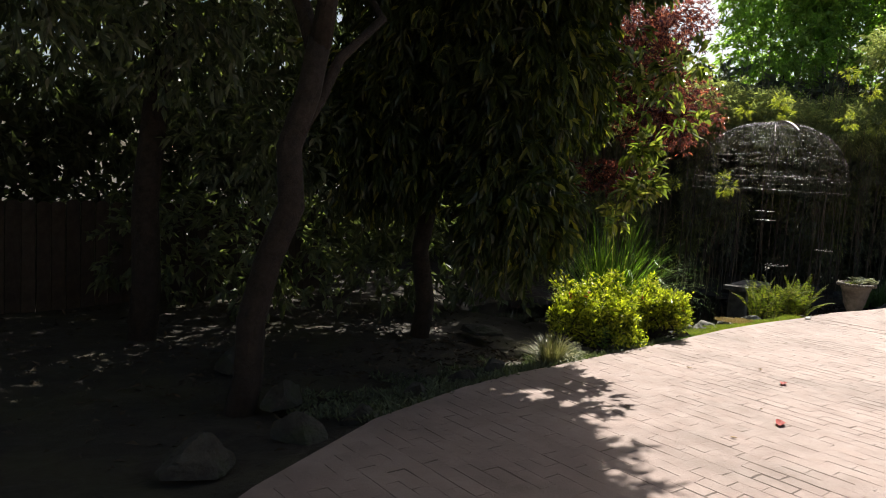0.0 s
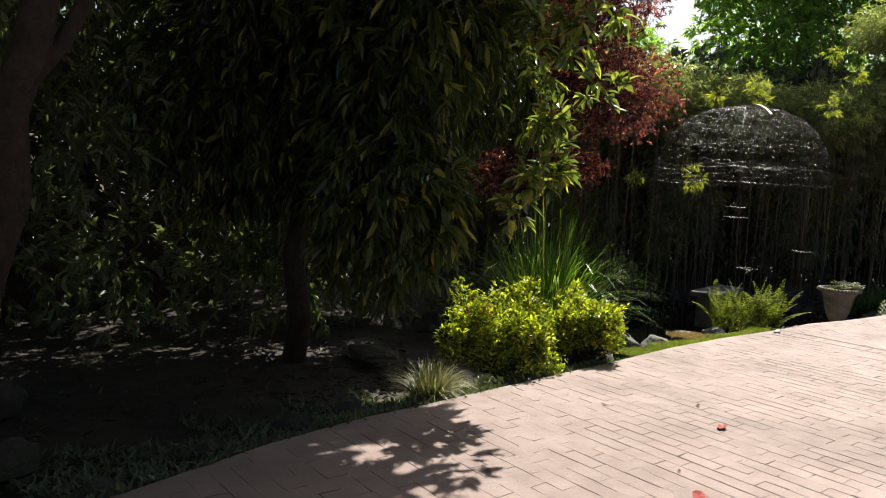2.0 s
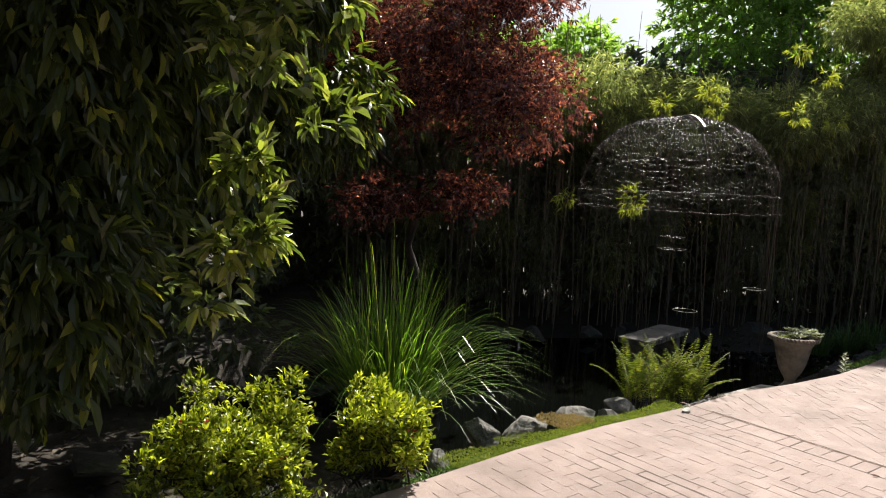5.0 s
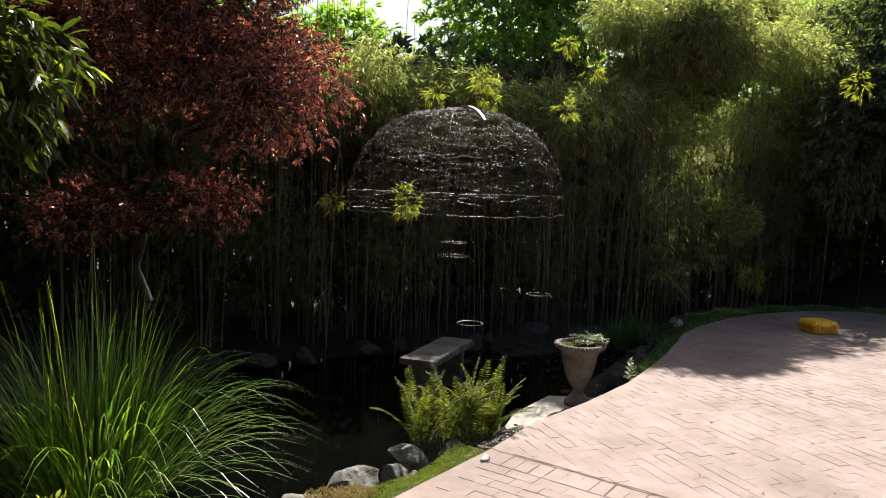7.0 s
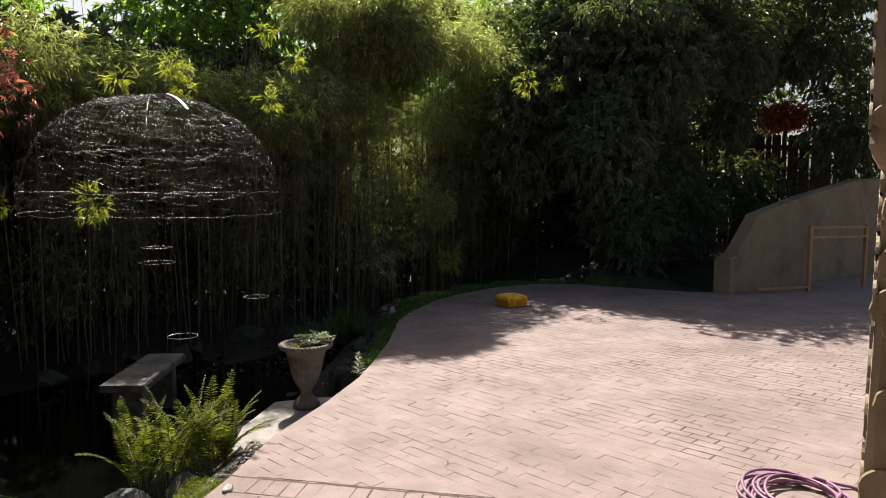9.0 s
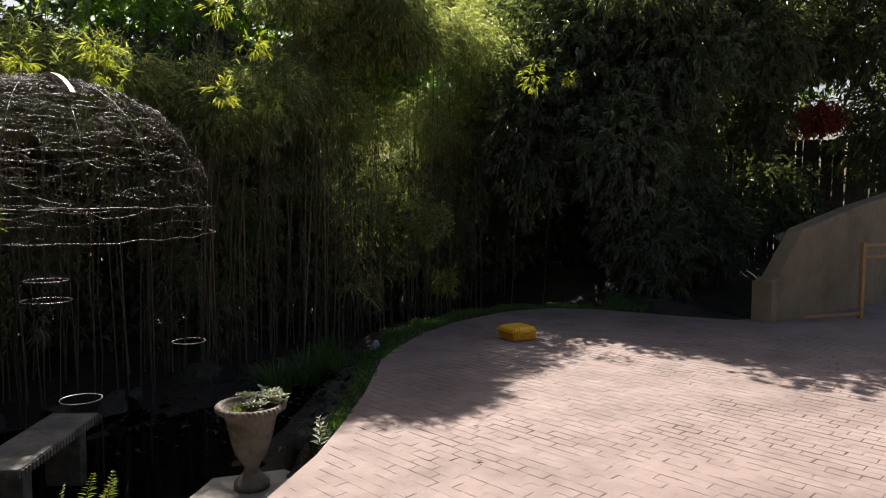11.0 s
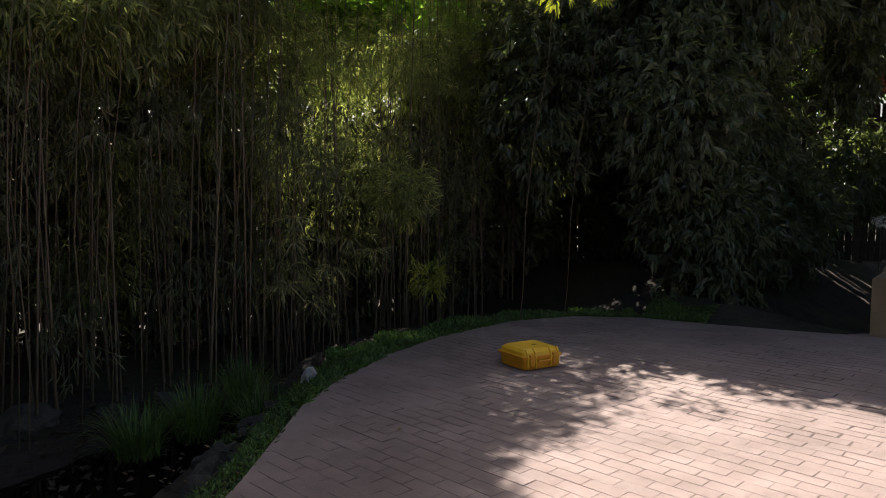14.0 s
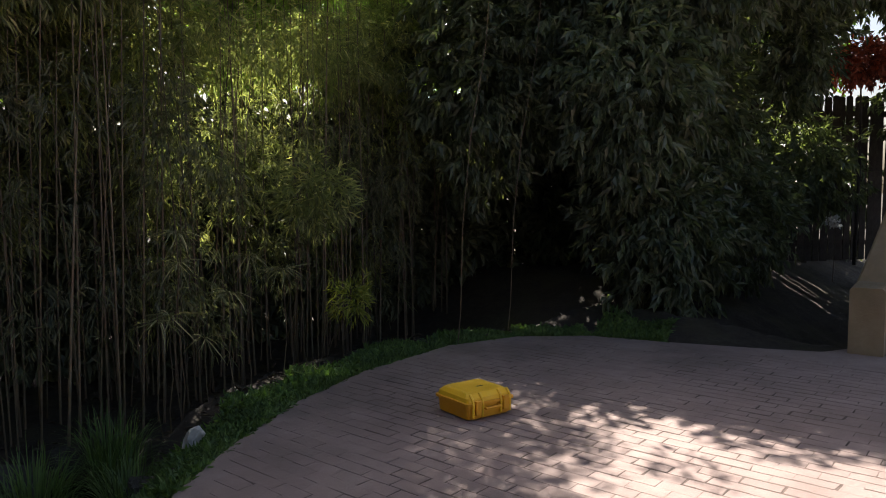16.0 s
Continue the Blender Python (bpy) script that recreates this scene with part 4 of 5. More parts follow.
def fern(x, y, z, size, fronds, seed):
    t = thing("fern", (x, y, z), "olive-green sword fern among the pond stones", "fern")
    rnd = random.Random(seed)
    for i in range(fronds):
        P, D, L, W = [], [], [], []
        a = rnd.uniform(0, 2 * math.pi)
        reach, h = size * rnd.uniform(0.10, 0.70), size * rnd.uniform(0.65, 1.12)
        bx, by = rnd.uniform(-0.34, 0.34), rnd.uniform(-0.12, 0.12)
        pts = []
        for k in range(13):
            f = k / 12
            pts.append(Vector((bx + math.cos(a) * reach * f ** 1.4, by + math.sin(a) * reach * f ** 1.4, h * (f - 0.42 * f ** 3 * reach / size))))
        bm = bmesh.new()
        tube(bm, [pts[0] - Vector((0, 0, 0.1)), *pts[3::3]], [0.003, 0.0025, 0.002, 0.0015, 0.001], 4)
        for k in range(1, 32):
            f = k / 32
            s = f * 12
            j = min(int(s), 11)
            p = pts[j].lerp(pts[j + 1], s - j)
            d = (pts[j + 1] - pts[j]).normalized()
            side = d.cross(Vector((0, 0, 1))).normalized()
            for sg in (-1, 1):
                P.append(p)
                D.append(side * sg + d * 0.45 + Vector((0, 0, rnd.uniform(-0.15, 0.15))))
                L.append(size * 0.105 * math.sin(math.pi * (0.14 + 0.84 * f)) ** 0.7 * rnd.uniform(0.85, 1.1))
                W.append(0.0125)
        o = part("frond", leaf_mesh("frond", np.array(P), np.array(D), np.array(L), np.array(W), M["fern"]), None, t)
        part("stalk", bm, M["culm"], o)
    return t


fern(4.45, 9.28, -0.18, 0.64, 58, 3)


def shoot(x, y, z, size, count, mat, label, name="bamboo_shoot"):
    t = thing(name, (x, y, z - size * 0.6), label, "plant", "young shoots")
    P, D, L, W = sprig_leaves([(0, 0, size * 0.6, size * 0.5, size * 0.4, size * 0.5)], count, 6, 0.11, 0.018, droop=0.3, reach=0.05)
    part("leaves", leaf_mesh("leaves", P, D, L, W, M[mat]), None, t)
    bm = bmesh.new()
    tube(bm, limb_points((0, 0.5, -0.5 - (z - size * 0.6)), (0, 0, size * 0.6), 0.05, 6, 3), [0.006, 0.005, 0.005, 0.004, 0.003, 0.002], 5)
    part("stem", bm, M["culm"], t)


# sunlit patches of the screen, built as sprigs of the lightened leaf
shoot(11.22, 14.1, 0.47, 0.42, 60, "shoot", "bamboo shoot at the back of the patio, sunlight put into its colour")
shoot(4.74, 12.2, 1.60, 0.30, 26, "shoot", "bamboo shoot behind the dome, sunlight put into its colour")
shoot(3.92, 12.5, 1.62, 0.22, 16, "shoot", "small bamboo shoot beside the dome, coloured as sunlit")
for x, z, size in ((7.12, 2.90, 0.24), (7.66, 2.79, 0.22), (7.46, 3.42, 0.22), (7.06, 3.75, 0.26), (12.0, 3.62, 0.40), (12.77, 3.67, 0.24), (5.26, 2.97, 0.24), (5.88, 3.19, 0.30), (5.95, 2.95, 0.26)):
    shoot(x, 13.0, z, size, round(50 * size), "shoot", "bamboo tip leaning out of the screen, coloured as sunlit")
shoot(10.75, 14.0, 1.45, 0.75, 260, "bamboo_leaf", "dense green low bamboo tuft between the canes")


def papyrus(x, y, z, r, seed):
    t = thing("umbrella_sedge", (x, y, -0.45), "thin umbrella sedge with a rayed head by the pond", "sedge", "umbrella sedges")
    rnd = random.Random(seed)
    bm = bmesh.new()
    tube(bm, limb_points((0, 0, -0.1), (0, 0, z + 0.45), 0.03, 6, seed), [0.005, 0.005, 0.0045, 0.004, 0.0035, 0.003], 5)
    part("stem", bm, M["culm"], t)
    n = 20
    a = np.arange(n) * 2.4
    D = np.stack([np.cos(a), np.sin(a), RNG.uniform(-0.5, 0.4, n)], 1)
    part("head", leaf_mesh("head", np.tile([0, 0, z + 0.45], (n, 1)), D, RNG.uniform(0.7, 1.1, n) * r, np.full(n, 0.010), M["sedge"], curl=0.5, fine=True), None, t)


for k, (x, z) in enumerate(((9.32, 0.96), (9.92, 0.98), (9.56, 0.37), (9.31, 1.19), (9.75, 0.70), (9.2, 0.55), (10.2, 0.85), (9.27, 0.58))):
    papyrus(x, 13.70 + 0.05 * (k % 3), z, 0.25, k)

t = thing("red_shrub", (19.1, 11.8, 1.35), "rust-red leafy shrub above the curved wall", "shrub")
P, D, L, W = sprig_leaves([(0, 0, 2.0, 0.55, 0.5, 0.22), (0.3, 0, 2.1, 0.3, 0.4, 0.2)], 420, 7, 0.10, 0.045, droop=0.2)
part("leaves", leaf_mesh("leaves", P, D, L, W, M["shrub_leaf"]), None, t)
bm = bmesh.new()
tube(bm, [(0, 0, -1.0), (0.1, 0, 0.5), (0, 0, 1.9)], [0.03, 0.022, 0.01], 6)
part("stem", bm, M["bark"], t)
t = thing("white_flower", (17.5, 11.65, 0.35), "single white flower head beside the curved wall", "flower")
P, D, L, W = sprig_leaves([(0, 0, 0.72, 0.07, 0.07, 0.06)], 26, 6, 0.04, 0.032, droop=-0.2, reach=0.02)
part("petals", leaf_mesh("petals", P, D, L, W, M["white_flower"]), None, t)
bm = bmesh.new()
tube(bm, [(0, 0, -0.1), (0.03, 0, 0.4), (0, 0, 0.72)], [0.007, 0.006, 0.004], 5)
part("stem", bm, M["culm"], t)


# ---- pond-side things ----
def dome():
    c = Vector((5.0, 11.2, -0.4))
    t = thing("woven_dome", tuple(c), "dome-shaped arbour woven from dry vines with a pale strap", "arbour")
    rz, R, H = 1.94, 1.12, 1.04
    rnd = random.Random(21)

    def at(a, f):
        # f: 0 at the rim, 1 at the crown
        e = f * math.pi / 2
        r = R * math.cos(e) ** 0.80
        return Vector((r * math.cos(a), r * math.sin(a), rz + H * math.sin(e) ** 0.92))

    for z, k in ((0.0, 1.0), (0.10, 1.0)):
        bm = bmesh.new()
        tube(bm, [at(2 * math.pi * i / 48, z) + Vector((0, 0, rnd.uniform(-0.012, 0.012))) for i in range(49)], [0.0032] * 49, 5)
        part("rim_hoop", bm, M["twig"], t)
    for i in range(16):
        bm = bmesh.new()
        a = 2 * math.pi * i / 16
        tube(bm, [at(a, k / 10) for k in range(11)], [0.0026] * 11, 5)
        part("rib", bm, M["twig"], t)
    bm = bmesh.new()
    for i in range(140):
        f0 = rnd.random() ** 0.9 * 0.6
        a0 = rnd.uniform(0, 2 * math.pi)
        ln = rnd.uniform(0.2, 0.8) / max(math.cos(f0 * 1.5), 0.25)
        df = rnd.uniform(-0.03, 0.03)
        ph, amp = rnd.uniform(0, 6), rnd.uniform(0.004, 0.02)
        pts = []
        for k in range(9):
            u = k / 8
            p = at(a0 + ln * u, min(max(f0 + df * u + amp * math.sin(ph + u * 9), 0), 0.99))
            pts.append(p * (1 + rnd.uniform(-0.006, 0.008)))
        tube(bm, pts, [rnd.uniform(0.0006, 0.0014)] * 9, 4)
    # curled tendrils, thickest over the crown and shoulders
    for i in range(440):
        f0, a0 = 0.12 + 0.85 * rnd.random() ** 0.55, rnd.uniform(0, 2 * math.pi)
        c0 = at(a0, f0)
        e = (at(a0 + 0.02, f0) - c0).normalized()
        g = (at(a0, min(f0 + 0.02, 0.995)) - c0).normalized()
        r0, turn, start = rnd.uniform(0.025, 0.075), rnd.uniform(2.0, 5.5) * rnd.choice((-1, 1)), rnd.uniform(0, 6.3)
        pts = []
        for k in range(10):
            u = k / 9
            w = start + turn * u
            pts.append((c0 + (e * math.cos(w) + g * math.sin(w)) * r0 * (1.3 - 0.8 * u) + e * (u - 0.5) * 0.07) * (1 + rnd.uniform(-0.004, 0.006)))
        tube(bm, pts, [rnd.uniform(0.0008, 0.0016)] * 10, 4)
    part("woven_vines", bm, M["twig"], t)
    bm = bmesh.new()
    for da in (-0.03,):
        a = -1.50 + da
        vs = []
        for k in range(8):
            f = 0.60 + 0.37 * k / 7
            p, q = at(a - 0.019 / max(math.cos(f * 1.57), 0.12) * 0.6, f) * 1.012, at(a + 0.019 / max(math.cos(f * 1.57), 0.12) * 0.6, f) * 1.012
            vs.append([bm.verts.new(p), bm.verts.new(q), bm.verts.new(q * 0.992), bm.verts.new(p * 0.992)])
        for a0, b0 in zip(vs, vs[1:]):
            for k in range(4):
                bm.faces.new((a0[k], a0[(k + 1) % 4], b0[(k + 1) % 4], b0[k]))
    part("strap", bm, M["strap"], t, "pale flat strap")
    for i in range(3):
        a = math.radians((35, 90, 145)[i])
        bm = bmesh.new()
        p = at(a, 0.0)
        tube(bm, limb_points((p.x * 0.97, p.y * 0.97, -0.15), p, 0.02, 7, i), [0.008] * 7, 6)
        part("post", bm, M["bark"], t)
    for z, r in ((1.62, 0.14), (1.48, 0.16)):
        bm = bmesh.new()
        tube(bm, [(r * math.cos(2 * math.pi * k / 24), r * math.sin(2 * math.pi * k / 24), z) for k in range(25)], [0.0026] * 25, 4)
        part("hanging_hoop", bm, M["twig"], t)
    bm = bmesh.new()
    tube(bm, [(0.0, 0.0, 2.96), (0.01, 0, 2.2), (0.0, 0.0, 1.48)], [0.004] * 3, 4)
    part("cord", bm, M["twig"], t)
    return t


dome()


def hoop(x, y, z, r, seed):
    t = thing("wire_hoop", (x, y, -0.55), "thin wire plant hoop on a stake", "plant support", "wire hoops")
    bm = bmesh.new()
    tube(bm, [(r * math.cos(2 * math.pi * k / 28), r * math.sin(2 * math.pi * k / 28), z + 0.55) for k in range(29)], [0.004] * 29, 5)
    part("ring", bm, M["metal"], t)
    bm = bmesh.new()
    tube(bm, [(r, 0, -0.3), (r, 0, (z + 0.55) * 0.5 - 0.1), (r, 0, z + 0.55)], [0.004] * 3, 5)
    part("stake", bm, M["bark"], t)
    return t


hoop(5.16, 11.05, 0.39, 0.135, 1)
hoop(6.02, 11.28, 0.65, 0.125, 2)


def bench():
    t = thing("stone_bench", (4.98, 11.55, -0.45), "weathered stone bench with a fluted edge by the pond", "bench", rz=52)
    bm = bmesh.new()
    box(bm, -0.62, 0.62, -0.19, 0.19, 0.40, 0.47, 0.012)
    part("seat", bm, M["bench_stone"], t)
    bm = bmesh.new()
    for i in range(26):
        x = -0.60 + i * 0.048
        box(bm, x, x + 0.03, -0.2, -0.192, 0.405, 0.455)
    part("fluting", bm, M["bench_stone"], t)
    for x in (-0.42, 0.42):
        bm = bmesh.new()
        box(bm, x - 0.06, x + 0.06, -0.14, 0.14, -0.05, 0.397, 0.015)
        part("leg", bm, M["bench_stone"], t)
    return t


bench()


def urn():
    t = thing("garden_urn", (6.26, 10.70, -0.43), "weathered stone garden urn planted with succulents", "planter")
    bm = bmesh.new()
    lathe(bm, [(0.135, 0.0), (0.135, 0.05), (0.128, 0.056), (0.115, 0.075), (0.085, 0.10), (0.062, 0.13), (0.055, 0.165), (0.066, 0.185), (0.070, 0.20), (0.090, 0.225), (0.120, 0.28), (0.143, 0.35), (0.162, 0.43), (0.180, 0.51),
               (0.196, 0.565), (0.206, 0.578), (0.210, 0.60), (0.232, 0.608), (0.246, 0.625), (0.250, 0.640), (0.244, 0.656), (0.230, 0.660), (0.222, 0.65), (0.205, 0.61), (0.15, 0.59)], 96)
    for v in bm.verts:
        if 0.21 < v.co.z < 0.56:
            k = 1 + 0.022 * math.cos(24 * math.atan2(v.co.y, v.co.x)) * math.sin((v.co.z - 0.21) / 0.35 * math.pi)
            v.co.x, v.co.y = v.co.x * k, v.co.y * k
    bowl = part("bowl", bm, M["concrete"], t, smooth=True)
    bm = bmesh.new()
    for k in range(40):
        a = 2 * math.pi * k / 40
        m = Matrix.Translation((0.246 * math.cos(a), 0.246 * math.sin(a), 0.636)) @ Matrix.Rotation(a, 4, "Z") @ Matrix.Rotation(0.6, 4, "X")
        bmesh.ops.create_uvsphere(bm, u_segments=8, v_segments=6, radius=0.027, matrix=m @ Matrix.Diagonal((0.9, 0.68, 1.1, 1)))
    part("beaded_rim", bm, M["concrete"], bowl, smooth=True)
    bm = bmesh.new()
    bmesh.ops.create_cone(bm, cap_ends=True, segments=24, radius1=0.190, radius2=0.205, depth=0.04, matrix=Matrix.Translation((0, 0, 0.612)))
    part("soil", bm, M["soil"], t)
    # rosettes
    P, D, L, W = [], [], [], []
    rnd = random.Random(8)
    for i in range(34):
        x, y = rnd.uniform(-0.05, 0.23), rnd.uniform(-0.17, 0.17)
        z = 0.645 + rnd.uniform(0, 0.08)
        for k in range(11):
            a = k * 2.4 + i
            P.append((x, y, z))
            D.append((math.cos(a), math.sin(a), rnd.uniform(0.1, 0.9)))
            L.append(rnd.uniform(0.035, 0.075))
            W.append(0.027)
    o = part("succulent_mat", leaf_mesh("succulent_mat", np.array(P), np.array(D), np.array(L), np.array(W), M["succulent"], fine=True), None, t, "pale grey-green rosettes")
    o.rotation_euler.z = radians(-10)
    o = part("grass_tuft", blades_mesh("grass_tuft", 110, 0.09, 0.08, 0.004, M["moss"], 4, 0.2, 4, 0.10), None, t)
    o.location = (-0.10, -0.06, 0.625)
    o = part("dry_stalks", blades_mesh("dry_stalks", 22, 0.17, 0.12, 0.004, M["bark"], 5, 0.2, 4, 0.05), None, t)
    o.location = (-0.03, 0.02, 0.625)
    return t


urn()

bm = bmesh.new()
tops = [bm.verts.new((x, y, -0.425)) for x, y in ((5.12, 9.16), (5.70, 9.50), (6.39, 10.0), (6.72, 10.29), (6.62, 10.85), (6.1, 11.05), (5.5, 10.55), (5.05, 9.9))]
r = bmesh.ops.extrude_face_region(bm, geom=[bm.faces.new(tops)])
for v in [v for v in r["geom"] if isinstance(v, bmesh.types.BMVert)]:
    v.co.z -= 0.12
bmesh.ops.recalc_face_normals(bm, faces=bm.faces)
tagged(part("pavement_apron", bm, M["apron"], None), "rough pale concrete apron below the patio's edge", "pavement", kind="structure")


def rock(x, y, z, sx, sy, sz, mat, label, seed, rz=0.0):
    o = new("stone", rock_mesh("stone", (sx, sy, sz), M[mat], seed))
    o.matrix_world = pose(x, y, z, 0, 0, rz)
    return tagged(o, label, "rock", "pond stones")


STONES = [(3.50, 8.62, -0.16, 0.22, 0.15, 0.17, 30), (3.10, 8.30, -0.17, 0.20, 0.13, 0.14, 45), (4.05, 9.02, -0.20, 0.20, 0.14, 0.16, 20), (4.38, 9.00, -0.18, 0.16, 0.12, 0.13, 60), (4.78, 9.20, -0.20, 0.17, 0.12, 0.15, 35),
          (2.75, 8.02, -0.15, 0.16, 0.12, 0.14, 10), (6.90, 11.06, -0.32, 0.30, 0.20, 0.24, 40), (7.38, 11.28, -0.28, 0.20, 0.15, 0.20, 20), (7.95, 11.92, -0.30, 0.17, 0.13, 0.15, 70), (8.35, 12.35, -0.27, 0.16, 0.12, 0.13, 30),
          (2.45, 7.45, -0.14, 0.12, 0.10, 0.12, 0), (3.85, 8.75, -0.2, 0.13, 0.10, 0.12, 15), (5.02, 9.42, -0.36, 0.12, 0.09, 0.12, 15)]
# stones past x 6.5 take the copy with shade in its colour
for i, (x, y, z, sx, sy, sz, rz) in enumerate(STONES):
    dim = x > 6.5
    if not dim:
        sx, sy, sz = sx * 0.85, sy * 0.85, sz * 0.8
    rock(x, y, z, sx, sy, sz, "shade_rock" if dim else "rock", "mossy pond-edge stone, darkened in its colour for the shade" if dim else "rough grey pond-edge stone", 40 + i, rz)
rock(9.0, 12.93, -0.07, 0.085, 0.06, 0.07, "pale_rock", "pale rounded stone standing at the pond's edge", 77, 20)
rock(0.45, 6.95, -0.07, 0.24, 0.15, 0.07, "shade_rock", "flat grey stone under the trees, shade put into its colour", 78, -25)
for i, (x, y, s) in enumerate([(-0.72, 3.82, 0.17), (-0.42, 4.12, 0.14), (-0.98, 4.40, 0.16), (-0.12, 4.62, 0.15), (0.22, 5.02, 0.14), (-1.15, 3.35, 0.18), (0.45, 5.42, 0.14), (-1.5, 5.2, 0.22)]):
    rock(x, y, -0.06, s * 0.85, s * 0.7, s * 0.65, "shade_rock", "rounded stone edging the shaded bed, shade put into its colour", 90 + i, 40 * i)
rnd = random.Random(52)
for i in range(18):
    k = 14 + i % 3
    f, s = rnd.random(), rnd.uniform(0.05, 0.11)
    x, y = EDGE[k][0] + (EDGE[k + 1][0] - EDGE[k][0]) * f - rnd.uniform(0.14, 0.40), EDGE[k][1] + (EDGE[k + 1][1] - EDGE[k][1]) * f + rnd.uniform(0.14, 0.40)
    rock(x, y, float(ground_height(np.array(x), np.array(y))) + 0.02, s * 1.3, s, s, "shade_rock", "small dark rubble stone on the pond's bank", 260 + i, rnd.uniform(0, 180))
rnd = random.Random(31)
for i in range(16):
    f = i / 15
    x, y = 0.5 + 8.2 * f + rnd.uniform(-0.2, 0.2), 11.9 + 1.9 * f + 0.5 * math.sin(f * 3) + rnd.uniform(-0.15, 0.15)
    s = rnd.uniform(0.10, 0.20)
    rock(x, y, -0.38, s * 1.3, s, s * 0.9, "shade_rock", "rounded stone on the far bank of the pond, shade put into its colour", 120 + i, rnd.uniform(0, 180))


# ---- yellow case, hose, wooden stand ----
def case():
    t = thing("equipment_case", (10.48, 11.88, 0.003), "yellow hard plastic equipment case standing on the patio", "case", rz=-10)
    def shell(levels):
        bm = bmesh.new()
        rows = []
        for h, k, c in levels:
            x, y = 0.190 - k, 0.180 - k
            rows.append([bm.verts.new((px, py, h)) for px, py in ((-x, -y + c), (-x + c * 0.3, -y + c * 0.3), (-x + c, -y), (x - c, -y), (x - c * 0.3, -y + c * 0.3), (x, -y + c), (x, y - c), (x - c * 0.3, y - c * 0.3), (x - c, y), (-x + c, y), (-x + c * 0.3, y - c * 0.3), (-x, y - c))])
        for a, b in zip(rows, rows[1:]):
            for k in range(12):
                bm.faces.new((a[k], a[(k + 1) % 12], b[(k + 1) % 12], b[k]))
        bm.faces.new(rows[0][::-1])
        bm.faces.new(rows[-1])
        return bm

    body = part("body", shell([(0.0, 0.022, 0.03), (0.008, 0.012, 0.03), (0.095, 0.006, 0.03)]), M["yellow_dark"], t)
    lid = part("lid", shell([(0.113, 0.004, 0.03), (0.140, 0.010, 0.03), (0.162, 0.034, 0.03), (0.168, 0.046, 0.03)]), M["yellow"], t)
    part("rim", shell([(0.094, 0.002, 0.03), (0.096, -0.008, 0.03), (0.112, -0.008, 0.03), (0.114, 0.0, 0.03)]), M["yellow_dark"], t)
    for x in (-0.115, 0.115):
        bm = bmesh.new()
        box(bm, x - 0.024, x + 0.024, -0.200, -0.172, 0.035, 0.128, 0.006)
        part("latch", bm, M["yellow_dark"], body)
        for dx in (-0.038, 0.038):
            bm = bmesh.new()
            tube(bm, [(x + dx, -0.184, 0.02), (x + dx, -0.188, 0.10), (x + dx, -0.178, 0.135), (x + dx, -0.148, 0.163)], [0.009] * 4, 6)
            part("rib", bm, M["yellow"], lid)
    bm = bmesh.new()
    tube(bm, [(-0.06, -0.172, 0.075), (-0.06, -0.20, 0.07), (0.06, -0.20, 0.07), (0.06, -0.172, 0.075)], [0.009] * 4, 6)
    part("handle", bm, M["yellow_dark"], body)
    bm = bmesh.new()
    box(bm, 0.0, 0.05, -0.03, -0.018, 0.168, 0.1692)
    part("name_plate", bm, M["black_plastic"], lid, "small black plate")
    return t


case()


def hose():
    t = thing("garden_hose", (6.80, 6.15, 0.0), "coiled purple rubber garden hose lying on the patio", "hose")
    rnd = random.Random(2)
    bm = bmesh.new()
    pts = []
    for i in range(8 * 28):
        a = 2 * math.pi * i / 28
        lap = i / 28
        r = 0.245 + 0.035 * math.sin(lap * 2.3) + 0.02 * math.sin(a * 2 + lap)
        pts.append((r * math.cos(a) + 0.03 * math.sin(lap * 1.7), r * 0.95 * math.sin(a) + 0.03 * math.cos(lap * 2.1), 0.012 + 0.006 * lap + 0.010 * (1 + math.sin(a * 1.5 + lap * 3))))
    tube(bm, pts, [0.0095] * len(pts), 7)
    part("coil", bm, M["hose"], t, smooth=True)
    bm = bmesh.new()
    tube(bm, [(0.245, 0.0, 0.07), (0.34, -0.05, 0.03), (0.42, -0.15, 0.013), (0.40, -0.30, 0.013)], [0.0105] * 4, 7)
    part("loose_end", bm, M["hose"], t, smooth=True)
    return t


hose()


def stand():
    t = thing("wooden_stand", (15.60, 9.62, 0.0), "plain light wooden frame stand against the curved wall", "stand", rz=-22)
    for x in (0.0, 1.28):
        bm = bmesh.new()
        box(bm, x - 0.03, x + 0.03, -0.03, 0.03, 0, 1.14, 0.004)
        part("leg", bm, M["frame_wood"], t)
    for z in (0.93, 1.102):
        bm = bmesh.new()
        box(bm, 0.031, 1.249, -0.025, 0.025, z - 0.02, z + 0.02, 0.004)
        part("rail", bm, M["frame_wood"], t)
    bm = bmesh.new()
    box(bm, -1.1, -0.031, -0.02, 0.02, 0.05, 0.09, 0.004)
    part("low_rail", bm, M["frame_wood"], t)
    return t


stand()


